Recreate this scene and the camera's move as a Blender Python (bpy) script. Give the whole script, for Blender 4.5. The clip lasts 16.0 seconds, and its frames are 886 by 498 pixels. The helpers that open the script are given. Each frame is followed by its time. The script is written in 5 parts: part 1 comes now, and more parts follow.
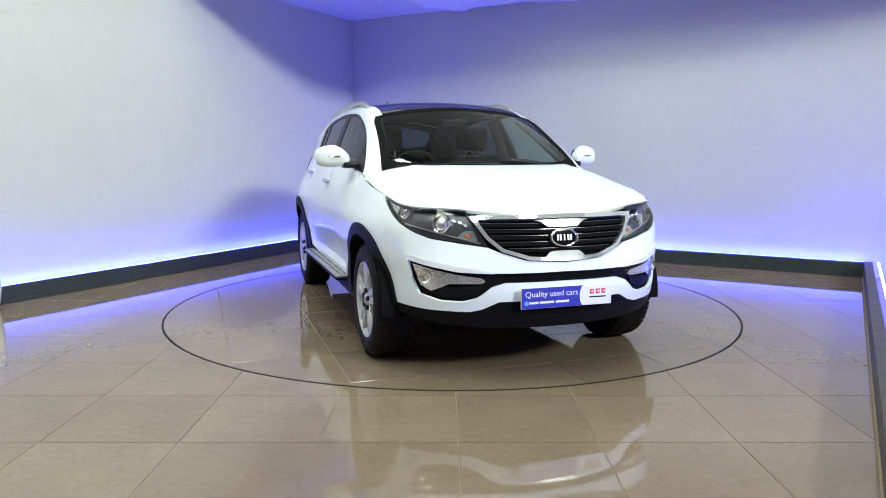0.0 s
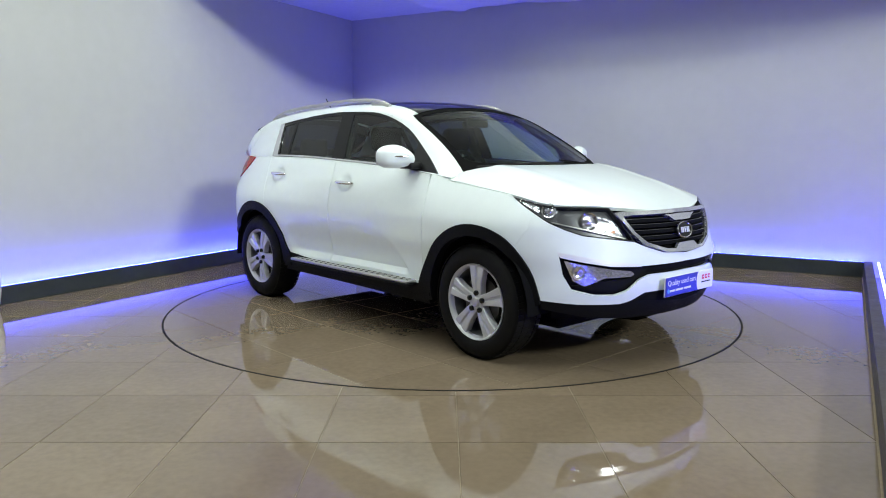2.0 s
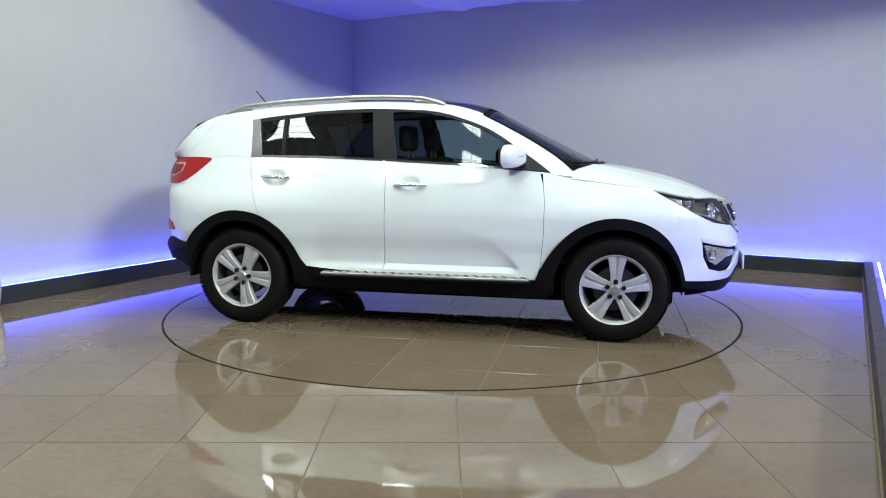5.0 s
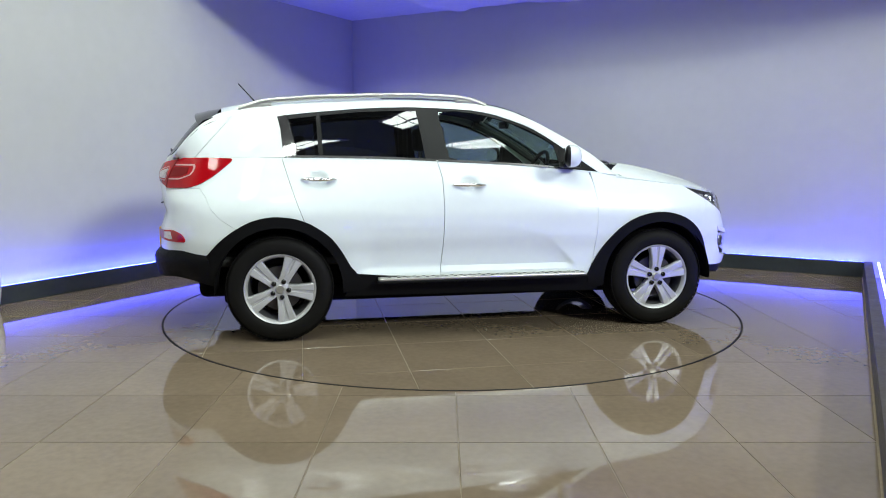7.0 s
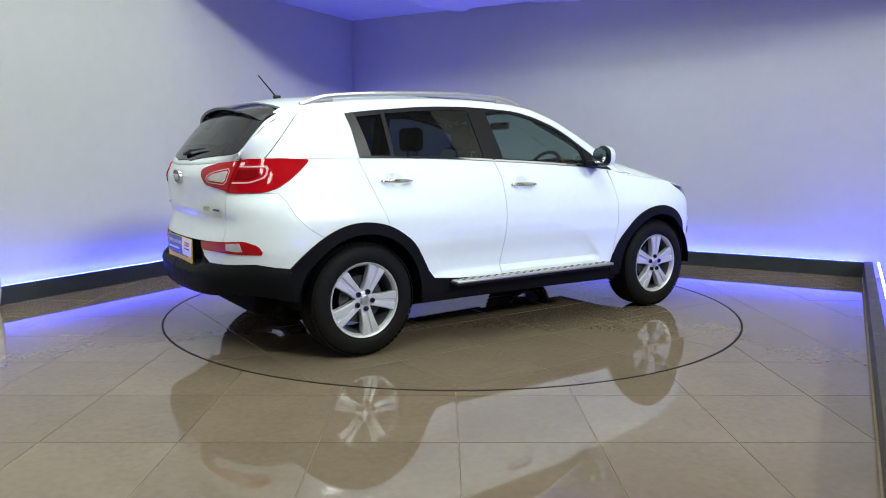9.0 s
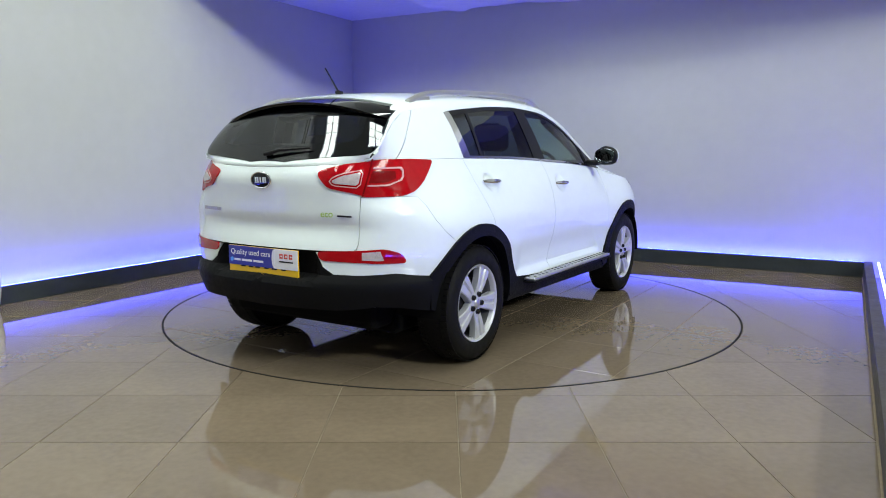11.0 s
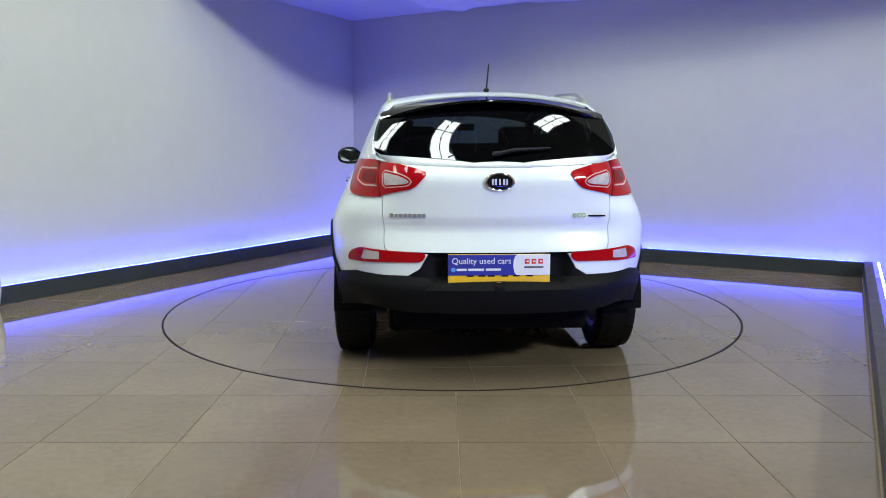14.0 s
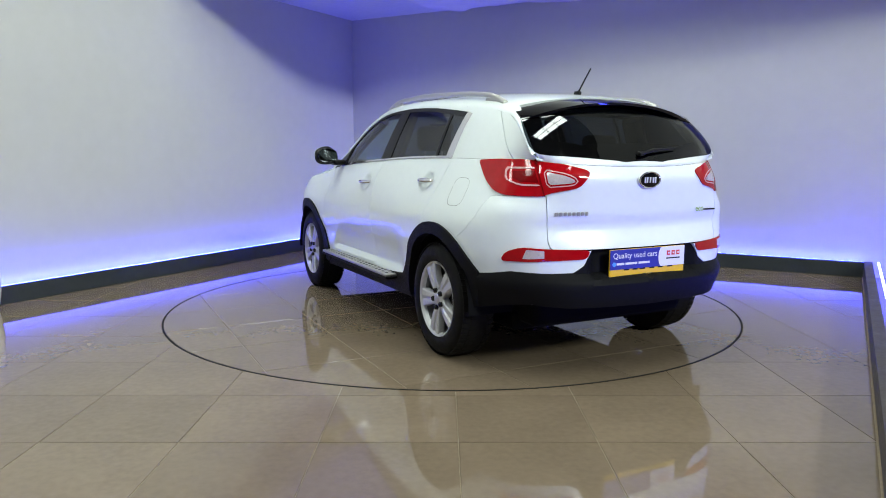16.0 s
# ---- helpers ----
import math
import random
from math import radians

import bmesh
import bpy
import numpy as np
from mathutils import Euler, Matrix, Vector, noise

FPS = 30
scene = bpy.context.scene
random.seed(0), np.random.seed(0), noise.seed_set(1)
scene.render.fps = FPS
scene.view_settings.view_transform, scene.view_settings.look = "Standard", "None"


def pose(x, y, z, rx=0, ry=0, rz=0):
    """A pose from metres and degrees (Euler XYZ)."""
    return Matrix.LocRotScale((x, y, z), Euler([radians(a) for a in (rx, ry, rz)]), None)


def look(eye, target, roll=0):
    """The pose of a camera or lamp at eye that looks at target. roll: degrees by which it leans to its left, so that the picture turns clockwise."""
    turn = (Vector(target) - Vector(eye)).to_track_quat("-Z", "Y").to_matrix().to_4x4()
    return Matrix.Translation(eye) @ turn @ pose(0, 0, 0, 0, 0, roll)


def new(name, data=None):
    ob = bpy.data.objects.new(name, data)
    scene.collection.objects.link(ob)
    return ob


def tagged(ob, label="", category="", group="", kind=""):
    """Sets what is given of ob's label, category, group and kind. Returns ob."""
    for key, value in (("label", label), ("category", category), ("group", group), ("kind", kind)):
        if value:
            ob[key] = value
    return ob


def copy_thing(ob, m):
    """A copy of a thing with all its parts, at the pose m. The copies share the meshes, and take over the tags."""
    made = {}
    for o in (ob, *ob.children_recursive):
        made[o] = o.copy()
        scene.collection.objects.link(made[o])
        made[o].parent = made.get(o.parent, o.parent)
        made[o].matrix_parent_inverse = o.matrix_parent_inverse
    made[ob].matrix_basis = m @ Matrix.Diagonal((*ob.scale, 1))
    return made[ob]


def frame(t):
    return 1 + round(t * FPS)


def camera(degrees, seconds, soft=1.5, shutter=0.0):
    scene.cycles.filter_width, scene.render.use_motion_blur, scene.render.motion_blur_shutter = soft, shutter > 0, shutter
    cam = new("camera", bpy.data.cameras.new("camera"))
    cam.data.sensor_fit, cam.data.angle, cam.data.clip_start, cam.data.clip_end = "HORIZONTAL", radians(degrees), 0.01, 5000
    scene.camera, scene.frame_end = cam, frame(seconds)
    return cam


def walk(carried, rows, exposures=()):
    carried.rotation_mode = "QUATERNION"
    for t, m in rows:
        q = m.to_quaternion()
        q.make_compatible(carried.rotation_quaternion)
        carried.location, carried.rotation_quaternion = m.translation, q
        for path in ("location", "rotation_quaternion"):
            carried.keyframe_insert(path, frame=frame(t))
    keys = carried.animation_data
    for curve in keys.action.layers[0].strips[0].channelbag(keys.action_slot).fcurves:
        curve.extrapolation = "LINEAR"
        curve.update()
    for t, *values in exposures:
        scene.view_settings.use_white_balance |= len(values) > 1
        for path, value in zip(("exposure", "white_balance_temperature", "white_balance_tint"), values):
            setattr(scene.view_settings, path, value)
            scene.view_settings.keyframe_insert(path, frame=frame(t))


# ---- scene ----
cam = camera(62.56, 16.0, 1.0)
EYE = Vector((-0.066, -5.89, 1.2355))
TILT = 82.39
walk(cam, [(0.0, pose(EYE.x, EYE.y, EYE.z, TILT, 0, 0)), (16.0, pose(EYE.x, EYE.y, EYE.z, TILT, 0, 0))],
     exposures=[(0.0, 0.58), (0.5, 0.42), (1.0, 0.2), (3.0, 0.2), (16.0, 0.2)])

# the room's own axes: s along the back wall, q along the side wall, both from their corner
CORNER = Vector((-1.30, 4.30, 0.0))
TURN = -29.0
E1 = Vector((math.cos(radians(TURN)), math.sin(radians(TURN)), 0))
E2 = Vector((-E1.y, E1.x, 0))


def room(s, q, z=0.0):
    return CORNER + E1 * s + E2 * q + Vector((0, 0, z))


# ---- light ----
world = bpy.data.worlds.new("hall_air")
scene.world = world
world.use_nodes = True
world.node_tree.nodes["Background"].inputs[0].default_value = (0.75, 0.8, 0.9, 1)
world.node_tree.nodes["Background"].inputs[1].default_value = 0.02


def area_light(name, at, target, sx, sy, power, colour):
    data = bpy.data.lights.new(name, "AREA")
    data.shape, data.size, data.size_y, data.energy, data.color = "RECTANGLE", sx, sy, power, colour
    ob = new(name, data)
    ob.matrix_world = look(at, target)
    return ob


# added area lamp for the light from the far right, its source unseen
area_light("key_light", room(24.6, -10.0, 11.9), room(2.8, -2.9, 1.0), 4.5, 2.4, 3050, (0.91, 1.0, 0.94))

# ---- materials ----


def material(name, colour, rough=0.5, metal=0.0, coat=0.0, spec=0.5, noise_scale=0.0, amount=0.0, bump=0.0, bump_scale=200.0, emit=None, power=0.0):
    m = bpy.data.materials.new(name)
    m.use_nodes = True
    nt = m.node_tree
    b = nt.nodes["Principled BSDF"]
    b.inputs["Base Color"].default_value = (*colour, 1)
    b.inputs["Roughness"].default_value = rough
    b.inputs["Metallic"].default_value = metal
    b.inputs["Coat Weight"].default_value = coat
    b.inputs["Coat Roughness"].default_value = 0.02
    b.inputs["Specular IOR Level"].default_value = spec
    if emit:
        b.inputs["Emission Color"].default_value = (*emit, 1)
        b.inputs["Emission Strength"].default_value = power
    if amount:
        co = nt.nodes.new("ShaderNodeTexCoord")
        big, small = nt.nodes.new("ShaderNodeTexNoise"), nt.nodes.new("ShaderNodeTexNoise")
        big.inputs["Scale"].default_value, small.inputs["Scale"].default_value = noise_scale, noise_scale * 9
        big.inputs["Detail"].default_value = small.inputs["Detail"].default_value = 5
        mix = nt.nodes.new("ShaderNodeMath")
        mix.operation = "ADD"
        ramp = nt.nodes.new("ShaderNodeMapRange")
        ramp.inputs[1].default_value, ramp.inputs[2].default_value = 0.7, 1.3
        ramp.inputs[3].default_value, ramp.inputs[4].default_value = 1 - amount, 1 + amount
        mul = nt.nodes.new("ShaderNodeVectorMath")
        mul.operation = "SCALE"
        mul.inputs[0].default_value = colour
        for n in (big, small):
            nt.links.new(co.outputs["Object"], n.inputs["Vector"])
        nt.links.new(big.outputs["Fac"], mix.inputs[0])
        nt.links.new(small.outputs["Fac"], mix.inputs[1])
        nt.links.new(mix.outputs[0], ramp.inputs[0])
        nt.links.new(ramp.outputs[0], mul.inputs["Scale"])
        nt.links.new(mul.outputs[0], b.inputs["Base Color"])
        rr = nt.nodes.new("ShaderNodeMapRange")
        rr.inputs[1].default_value, rr.inputs[2].default_value = 0.7, 1.3
        rr.inputs[3].default_value, rr.inputs[4].default_value = max(rough * (1 - amount), 0.0), rough * (1 + amount)
        nt.links.new(mix.outputs[0], rr.inputs[0])
        nt.links.new(rr.outputs[0], b.inputs["Roughness"])
    if bump:
        co = nt.nodes.new("ShaderNodeTexCoord")
        n = nt.nodes.new("ShaderNodeTexNoise")
        n.inputs["Scale"].default_value, n.inputs["Detail"].default_value = bump_scale, 4
        bp = nt.nodes.new("ShaderNodeBump")
        bp.inputs["Strength"].default_value, bp.inputs["Distance"].default_value = bump, 0.002
        nt.links.new(co.outputs["Object"], n.inputs["Vector"])
        nt.links.new(n.outputs["Fac"], bp.inputs["Height"])
        nt.links.new(bp.outputs["Normal"], b.inputs["Normal"])
    return m


def tile_material():
    """Polished grey-brown porcelain, each tile a little different."""
    m = material("polished_tile", (0.185, 0.140, 0.098), 0.035, noise_scale=3.0, amount=0.10, spec=0.55)
    nt = m.node_tree
    b = nt.nodes["Principled BSDF"]
    for link in list(b.inputs["Roughness"].links):
        nt.links.remove(link)
    mul = [n for n in nt.nodes if n.type == "VECT_MATH"][0]
    info = nt.nodes.new("ShaderNodeObjectInfo")
    r = nt.nodes.new("ShaderNodeMapRange")
    r.inputs[3].default_value, r.inputs[4].default_value = 0.93, 1.07
    nt.links.new(info.outputs["Random"], r.inputs[0])
    mul2 = nt.nodes.new("ShaderNodeVectorMath")
    mul2.operation = "SCALE"
    nt.links.new(mul.outputs[0], mul2.inputs[0])
    nt.links.new(r.outputs[0], mul2.inputs["Scale"])
    nt.links.new(mul2.outputs[0], b.inputs["Base Color"])
    return m


WALL = material("wall_paint", (0.475, 0.475, 0.462), 0.6, noise_scale=0.9, amount=0.03, bump=0.25, bump_scale=60)
# for the unseen hall shell, dark to hold down bounce and reflections
HALL = material("hall_grey", (0.16, 0.16, 0.155), 0.8, noise_scale=0.5, amount=0.1)
CEIL = material("ceiling_sheet", (0.62, 0.62, 0.60), 0.35, noise_scale=2.0, amount=0.08, bump=1.0, bump_scale=7)
SKIRT = material("skirting_grey", (0.030, 0.036, 0.042), 0.35, noise_scale=5.0, amount=0.15)
KERB = material("kerb_brown", (0.050, 0.043, 0.036), 0.5, noise_scale=6.0, amount=0.2)
GROUT = material("grout", (0.22, 0.17, 0.11), 0.8, noise_scale=30.0, amount=0.3)
TILE = tile_material()
STEEL = material("turntable_edge", (0.008, 0.007, 0.006), 0.6, 0.0, spec=0.1)
LED = material("led_strip", (0.05, 0.05, 0.4), 0.5, emit=(0.030, 0.042, 1.0), power=158.0)
PANEL = material("panel_diffuser", (0.9, 0.9, 0.9), 0.5, emit=(0.90, 1.0, 0.93), power=18.5)
PANEL.cycles.emission_sampling = LED.cycles.emission_sampling = "FRONT"
CLOTH = material("white_cloth", (0.75, 0.73, 0.70), 0.9, noise_scale=6.0, amount=0.06)

# ---- mesh helpers ----


def mesh_object(name, verts, faces, mat, parent=None, label="", smooth=False):
    me = bpy.data.meshes.new(name)
    me.from_pydata([tuple(v) for v in verts], [], faces)
    me.materials.append(mat)
    if smooth:
        me.shade_smooth()
    me.update()
    ob = new(name, me)
    if parent:
        ob.parent = parent
    return tagged(ob, label)


def part(name, bm, mat, parent, label="", smooth=False, angle=35):
    """A bmesh as one mesh object under its thing."""
    bmesh.ops.recalc_face_normals(bm, faces=bm.faces)
    me = bpy.data.meshes.new(name)
    bm.to_mesh(me)
    bm.free()
    me.materials.append(mat)
    if smooth:
        me.shade_smooth()
        me.set_sharp_from_angle(angle=radians(angle))
    ob = new(name, me)
    if parent:
        ob.parent = parent
    return tagged(ob, label)


def prism(outline, z0, z1, bevel=0.0):
    """An upright solid on a plan outline."""
    bm = bmesh.new()
    f = bm.faces.new([bm.verts.new((p[0], p[1], z0)) for p in outline])
    up = bmesh.ops.extrude_face_region(bm, geom=[f])
    for v in up["geom"]:
        if isinstance(v, bmesh.types.BMVert):
            v.co.z = z1
    if bevel:
        bmesh.ops.bevel(bm, geom=list(bm.edges), offset=bevel, segments=2, affect="EDGES", profile=0.5)
    return bm


def quad(s0, s1, q0, q1):
    return [room(s0, q0)[:2], room(s1, q0)[:2], room(s1, q1)[:2], room(s0, q1)[:2]]


# ---- the setting ----
TABLE_R = 2.223


def setting():
    tagged(part("wall_back", prism(quad(-0.2, 25.2, 0.0, 0.2), -0.05, 14.0), WALL, None), "white painted back wall washed with blue light", "wall", kind="structure")
    tagged(part("wall_side", prism(quad(-0.2, 0.0, -16.0, 0.0), -0.05, 14.0), WALL, None), "white painted side wall with blue glow above skirting", "wall", kind="structure")
    tagged(part("wall_front", prism(quad(-0.2, 25.2, -16.2, -16.0), -0.05, 14.0), HALL, None), "unseen dark grey wall added to close the hall", "wall", kind="structure")
    # added wall, left open at the height of the key lamp
    for z0, z1 in ((-0.05, 10.2), (13.9, 14.0)):
        tagged(part("wall_far", prism(quad(25.0, 25.2, -16.0, 0.0), z0, z1), HALL, None), "unseen dark grey wall added round the key lamp", "wall", kind="structure")
    # alcove ceiling: covers the corner; slanting front edge is unseen, shaped to shade the walls
    edge = [(0, 0), (9.5, 0), (8.57, -0.36), (7.03, -0.60), (6.47, -0.71), (5.62, -0.80), (4.33, -0.85), (2.66, -0.92), (2.48, -1.76), (1.87, -2.25), (1.27, -2.55), (0.59, -2.87), (0, -3.2)]
    tagged(part("ceiling", prism([room(*p)[:2] for p in edge], 2.99, 3.25), CEIL, None), "low white sheeted ceiling over the corner", "ceiling", kind="structure")
    tagged(part("ceiling_hall", prism(quad(-0.2, 25.2, -16.2, 0.2), 14.0, 14.1), HALL, None), "unseen dark ceiling added over the hall", "ceiling", kind="structure")
    # skirting boxes with a light strip on their top, close to the wall
    tagged(part("baseboard_back", prism(quad(0.072, 6.22, -0.072, -0.001), 0.0, 0.145, 0.003), SKIRT, None), "dark grey skirting with blue light strip", "skirting", kind="structure")
    tagged(part("baseboard_side", prism(quad(0.001, 0.072, -9.0, -0.001), 0.0, 0.145, 0.003), SKIRT, None), "dark grey skirting with blue light strip", "skirting", kind="structure")
    tagged(part("kerb", prism(quad(6.205, 6.28, -7.6, -0.001), 0.0, 0.15, 0.004), KERB, None), "low dark kerb along the open side of the bay", "kerb", kind="structure")
    # added lips that block the direct view of the strips
    tagged(part("strip_shield_back", prism(quad(0.06, 6.22, -0.072, -0.064), 0.1445, 0.154), SKIRT, None), "dark lip added to block the light strip from view", "skirting", kind="structure")
    tagged(part("strip_shield_side", prism(quad(0.064, 0.072, -9.0, -0.06), 0.1445, 0.154), SKIRT, None), "dark lip added to block the light strip from view", "skirting", kind="structure")
    for s0, s1, q0, q1 in ((0.06, 6.2, -0.060, -0.044), (0.044, 0.060, -9.0, -0.06), (6.32, 6.336, -7.6, -0.03)):
        ob = part("light_strip", prism(quad(s0, s1, q0, q1), 0.1455, 0.152), LED, None)
        tagged(ob, "thin glowing blue light strip on the skirting", "light strip", "light strips on the skirting")


def clip(poly, a, b, c):
    """The part of a polygon with a*x + b*y <= c."""
    out = []
    for p, r in zip(poly, poly[1:] + poly[:1]):
        dp, dr = a * p[0] + b * p[1] - c, a * r[0] + b * r[1] - c
        if dp <= 0:
            out.append(p)
        if dp * dr < 0:
            k = dp / (dp - dr)
            out.append((p[0] + (r[0] - p[0]) * k, p[1] + (r[1] - p[1]) * k))
    return out


def tile_mesh(poly, depth=0.012, edge=0.0012):
    """A tile on its outline, with a fine eased edge."""
    n = len(poly)
    cx, cy = sum(p[0] for p in poly) / n, sum(p[1] for p in poly) / n

    def shrink(p, d):
        v = Vector((p[0] - cx, p[1] - cy))
        return (cx + v.x * (1 - d / max(v.length, 1e-4)), cy + v.y * (1 - d / max(v.length, 1e-4)))
    verts = [(*p, -depth) for p in poly] + [(*p, -edge) for p in poly] + [(*shrink(p, edge * 1.4), 0.0) for p in poly]
    faces = [tuple(2 * n + i for i in range(n))]
    for k in (0, n):
        faces += [(k + i, k + (i + 1) % n, k + n + (i + 1) % n, k + n + i) for i in range(n)]
    return verts, faces


def ring_tile(poly, radius, floor):
    """A tile with the turntable's disc cut out of it."""
    pts = dense(list(poly), 0.05)
    n = len(pts)
    edges = [(k, (k + 1) % n) for k in range(n)]
    lo, hi = np.min(poly, axis=0) - 0.05, np.max(poly, axis=0) + 0.05
    last = None
    for k in range(721):
        a = 2 * math.pi * k / 720
        p = (radius * math.cos(a), radius * math.sin(a))
        if lo[0] < p[0] < hi[0] and lo[1] < p[1] < hi[1]:
            pts.append(p)
            if last == k - 1:
                edges.append((len(pts) - 2, len(pts) - 1))
            last = k
    co, _, tris, *_ = delaunay_2d_cdt([Vector(p) for p in pts], edges, [], 0, 1e-6)
    mid = np.array([(sum(co[i].x for i in t) / 3, sum(co[i].y for i in t) / 3) for t in tris])
    keep = within(mid, poly) & (np.hypot(mid[:, 0], mid[:, 1]) > radius - 0.0005)
    tris = [t for t, k in zip(tris, keep) if k]
    if not tris:
        return
    bm = bmesh.new()
    vs = [bm.verts.new((*c, 0.0)) for c in co]
    for t in tris:
        bm.faces.new([vs[i] for i in t])
    bmesh.ops.delete(bm, geom=[v for v in bm.verts if not v.link_faces], context="VERTS")
    down = bmesh.ops.extrude_face_region(bm, geom=list(bm.faces))
    for v in down["geom"]:
        if isinstance(v, bmesh.types.BMVert):
            v.co.z = -0.012
    part("tile", bm, TILE, floor)


def floor_tiles(floor, table):
    """Square tiles of 0.6 m, cut to the room and to the turntable's ring."""
    gap, size = 0.0022, 0.6
    x0, y0 = 0.0, -2.9
    inner, outer = TABLE_R - 0.004, TABLE_R + 0.004
    shared = None

    def square(i, j):
        ax, ay = x0 + i * size, y0 + j * size
        return [(ax + gap, ay + gap), (ax + size - gap, ay + gap), (ax + size - gap, ay + size - gap), (ax + gap, ay + size - gap)]

    def area(poly):
        return 0.5 * abs(sum(p[0] * r[1] - r[0] * p[1] for p, r in zip(poly, poly[1:] + poly[:1])))
    for i in range(-11, 12):
        for j in range(-10, 14):
            sq = square(i, j)
            poly = sq
            for normal, limit in ((-E1, 0.0), (E1, 6.195), (E2, 0.0)):
                poly = clip(poly, normal.x, normal.y, limit + normal.dot(CORNER))
                if len(poly) < 3:
                    break
            if len(poly) < 3 or area(poly) < 0.002:
                continue
            near = [Vector(p).length for p in poly]
            centre = Vector((sum(p[0] for p in poly) / len(poly), sum(p[1] for p in poly) / len(poly)))
            if max(near) < outer:
                continue
            if min(near) < outer + 0.45:
                ring_tile(poly, outer, floor)
                continue
            if len(poly) == 4 and poly == sq:
                if shared is None:
                    v, f = tile_mesh([(p[0] - sq[0][0], p[1] - sq[0][1]) for p in sq])
                    ob = mesh_object("tile", v, f, TILE, floor)
                    shared = ob.data
                else:
                    ob = new("tile", shared)
                    ob.parent = floor
                ob.location = (*sq[0], 0.0)
            else:
                v, f = tile_mesh(poly)
                mesh_object("tile", v, f, TILE, floor)
    # the turntable's own tiles, in its space
    for i in range(-4, 4):
        for j in range(-4, 4):
            ax, ay = i * size + 0.0, j * size + 0.0
            sq = [(ax + gap, ay + gap), (ax + size - gap, ay + gap), (ax + size - gap, ay + size - gap), (ax + gap, ay + size - gap)]
            far_r = max(Vector(p).length for p in sq)
            poly = sq
            if far_r > inner:
                steps = []
                for k in range(180):
                    a = 2 * math.pi * k / 180
                    steps.append((inner * math.cos(a), inner * math.sin(a)))
                poly = steps
                for a, b, c in ((-1, 0, -ax - gap), (1, 0, ax + size - gap), (0, -1, -ay - gap), (0, 1, ay + size - gap)):
                    poly = clip(poly, a, b, c) if len(poly) >= 3 else []
                if len(poly) < 3 or area(poly) < 0.002:
                    continue
                v, f = tile_mesh(poly)
                mesh_object("tile", v, f, TILE, table)
            else:
                ob = new("tile", shared)
                ob.parent = table
                ob.location = (*sq[0], 0.0)


def ring(r0, r1, z0, z1, n=160):
    bm = bmesh.new()
    loops = []
    for r, z in ((r0, z0), (r0, z1), (r1, z1), (r1, z0)):
        loops.append([bm.verts.new((r * math.cos(2 * math.pi * k / n), r * math.sin(2 * math.pi * k / n), z)) for k in range(n)])
    for a, b in zip(loops, loops[1:] + loops[:1]):
        for k in range(n):
            bm.faces.new((a[k], a[(k + 1) % n], b[(k + 1) % n], b[k]))
    return bm


def disc(r, z0, z1, n=96):
    return prism([(r * math.cos(2 * math.pi * k / n), r * math.sin(2 * math.pi * k / n)) for k in range(n)], z0, z1)

setting()
FLOOR = part("floor", prism(quad(0.0, 25.0, -16.0, 0.0), -0.08, -0.0030), GROUT, None)
tagged(FLOOR, "polished grey porcelain tiled floor", "floor", kind="structure")
TABLE = new("turntable")
tagged(TABLE, "round tiled turntable set flush in the floor", "turntable")
part("base", disc(TABLE_R - 0.012, -0.0155, -0.0022), GROUT, TABLE)
part("edge_ring", ring(TABLE_R - 0.0115, TABLE_R + 0.0015, -0.015, 0.001), STEEL, TABLE, "thin dark steel edge ring")
outer_floor = part("hall_floor", prism(quad(6.3, 25.0, -16.0, 0.0), -0.016, -0.002), TILE, None)
tagged(outer_floor, "polished grey hall floor beyond the kerb", "floor", kind="structure")


def ceiling_panel(at, turn):
    """A hanging light panel: frame bars, glowing diffuser, two rods."""
    root = new("ceiling_light")
    root.matrix_world = Matrix.Translation(at) @ pose(0, 0, 0, 0, 0, turn)
    frame_mat = SKIRT_WHITE
    for x, y, sx, sy in ((0, 0.70, 0.56, 0.04), (0, -0.70, 0.56, 0.04), (0.26, 0, 0.04, 1.40), (-0.26, 0, 0.04, 1.40), (0, 0, 0.030, 1.40), (0, 0.235, 0.52, 0.028), (0, -0.235, 0.52, 0.028)):
        part("frame", prism([(x - sx / 2, y - sy / 2), (x + sx / 2, y - sy / 2), (x + sx / 2, y + sy / 2), (x - sx / 2, y + sy / 2)], -0.03, 0.03), frame_mat, root)
    for y in (-0.55, 0.55):
        part("hanger", prism([(-0.006, y - 0.006), (0.006, y - 0.006), (0.006, y + 0.006), (-0.006, y + 0.006)], 0.02, 8.02), frame_mat, root, "thin suspension rod")
    diffuser = part("diffuser", prism([(-0.255, -0.695), (0.255, -0.695), (0.255, 0.695), (-0.255, 0.695)], -0.01, 0.02), SKIRT_WHITE, root, "glowing white diffuser")
    diffuser.data.materials.append(PANEL)
    for f in diffuser.data.polygons:
        f.material_index = 1 if f.normal.z < -0.9 else 0
    return tagged(root, "white ceiling light panel with glowing diffuser", "ceiling light", "ceiling lights of the hall")


SKIRT_WHITE = material("frame_white", (0.7, 0.7, 0.7), 0.4)
PANEL_Z = 6.0
PANELS = [(0.68 + 1.82 * k, q) for q in (-3.8, -6.1, -8.95) for k in range(5 if q == -6.1 else 4)]
first = ceiling_panel(room(*PANELS[0], PANEL_Z), TURN)
for s, q in PANELS[1:]:
    copy_thing(first, Matrix.Translation(room(s, q, PANEL_Z)) @ pose(0, 0, 0, 0, 0, TURN))


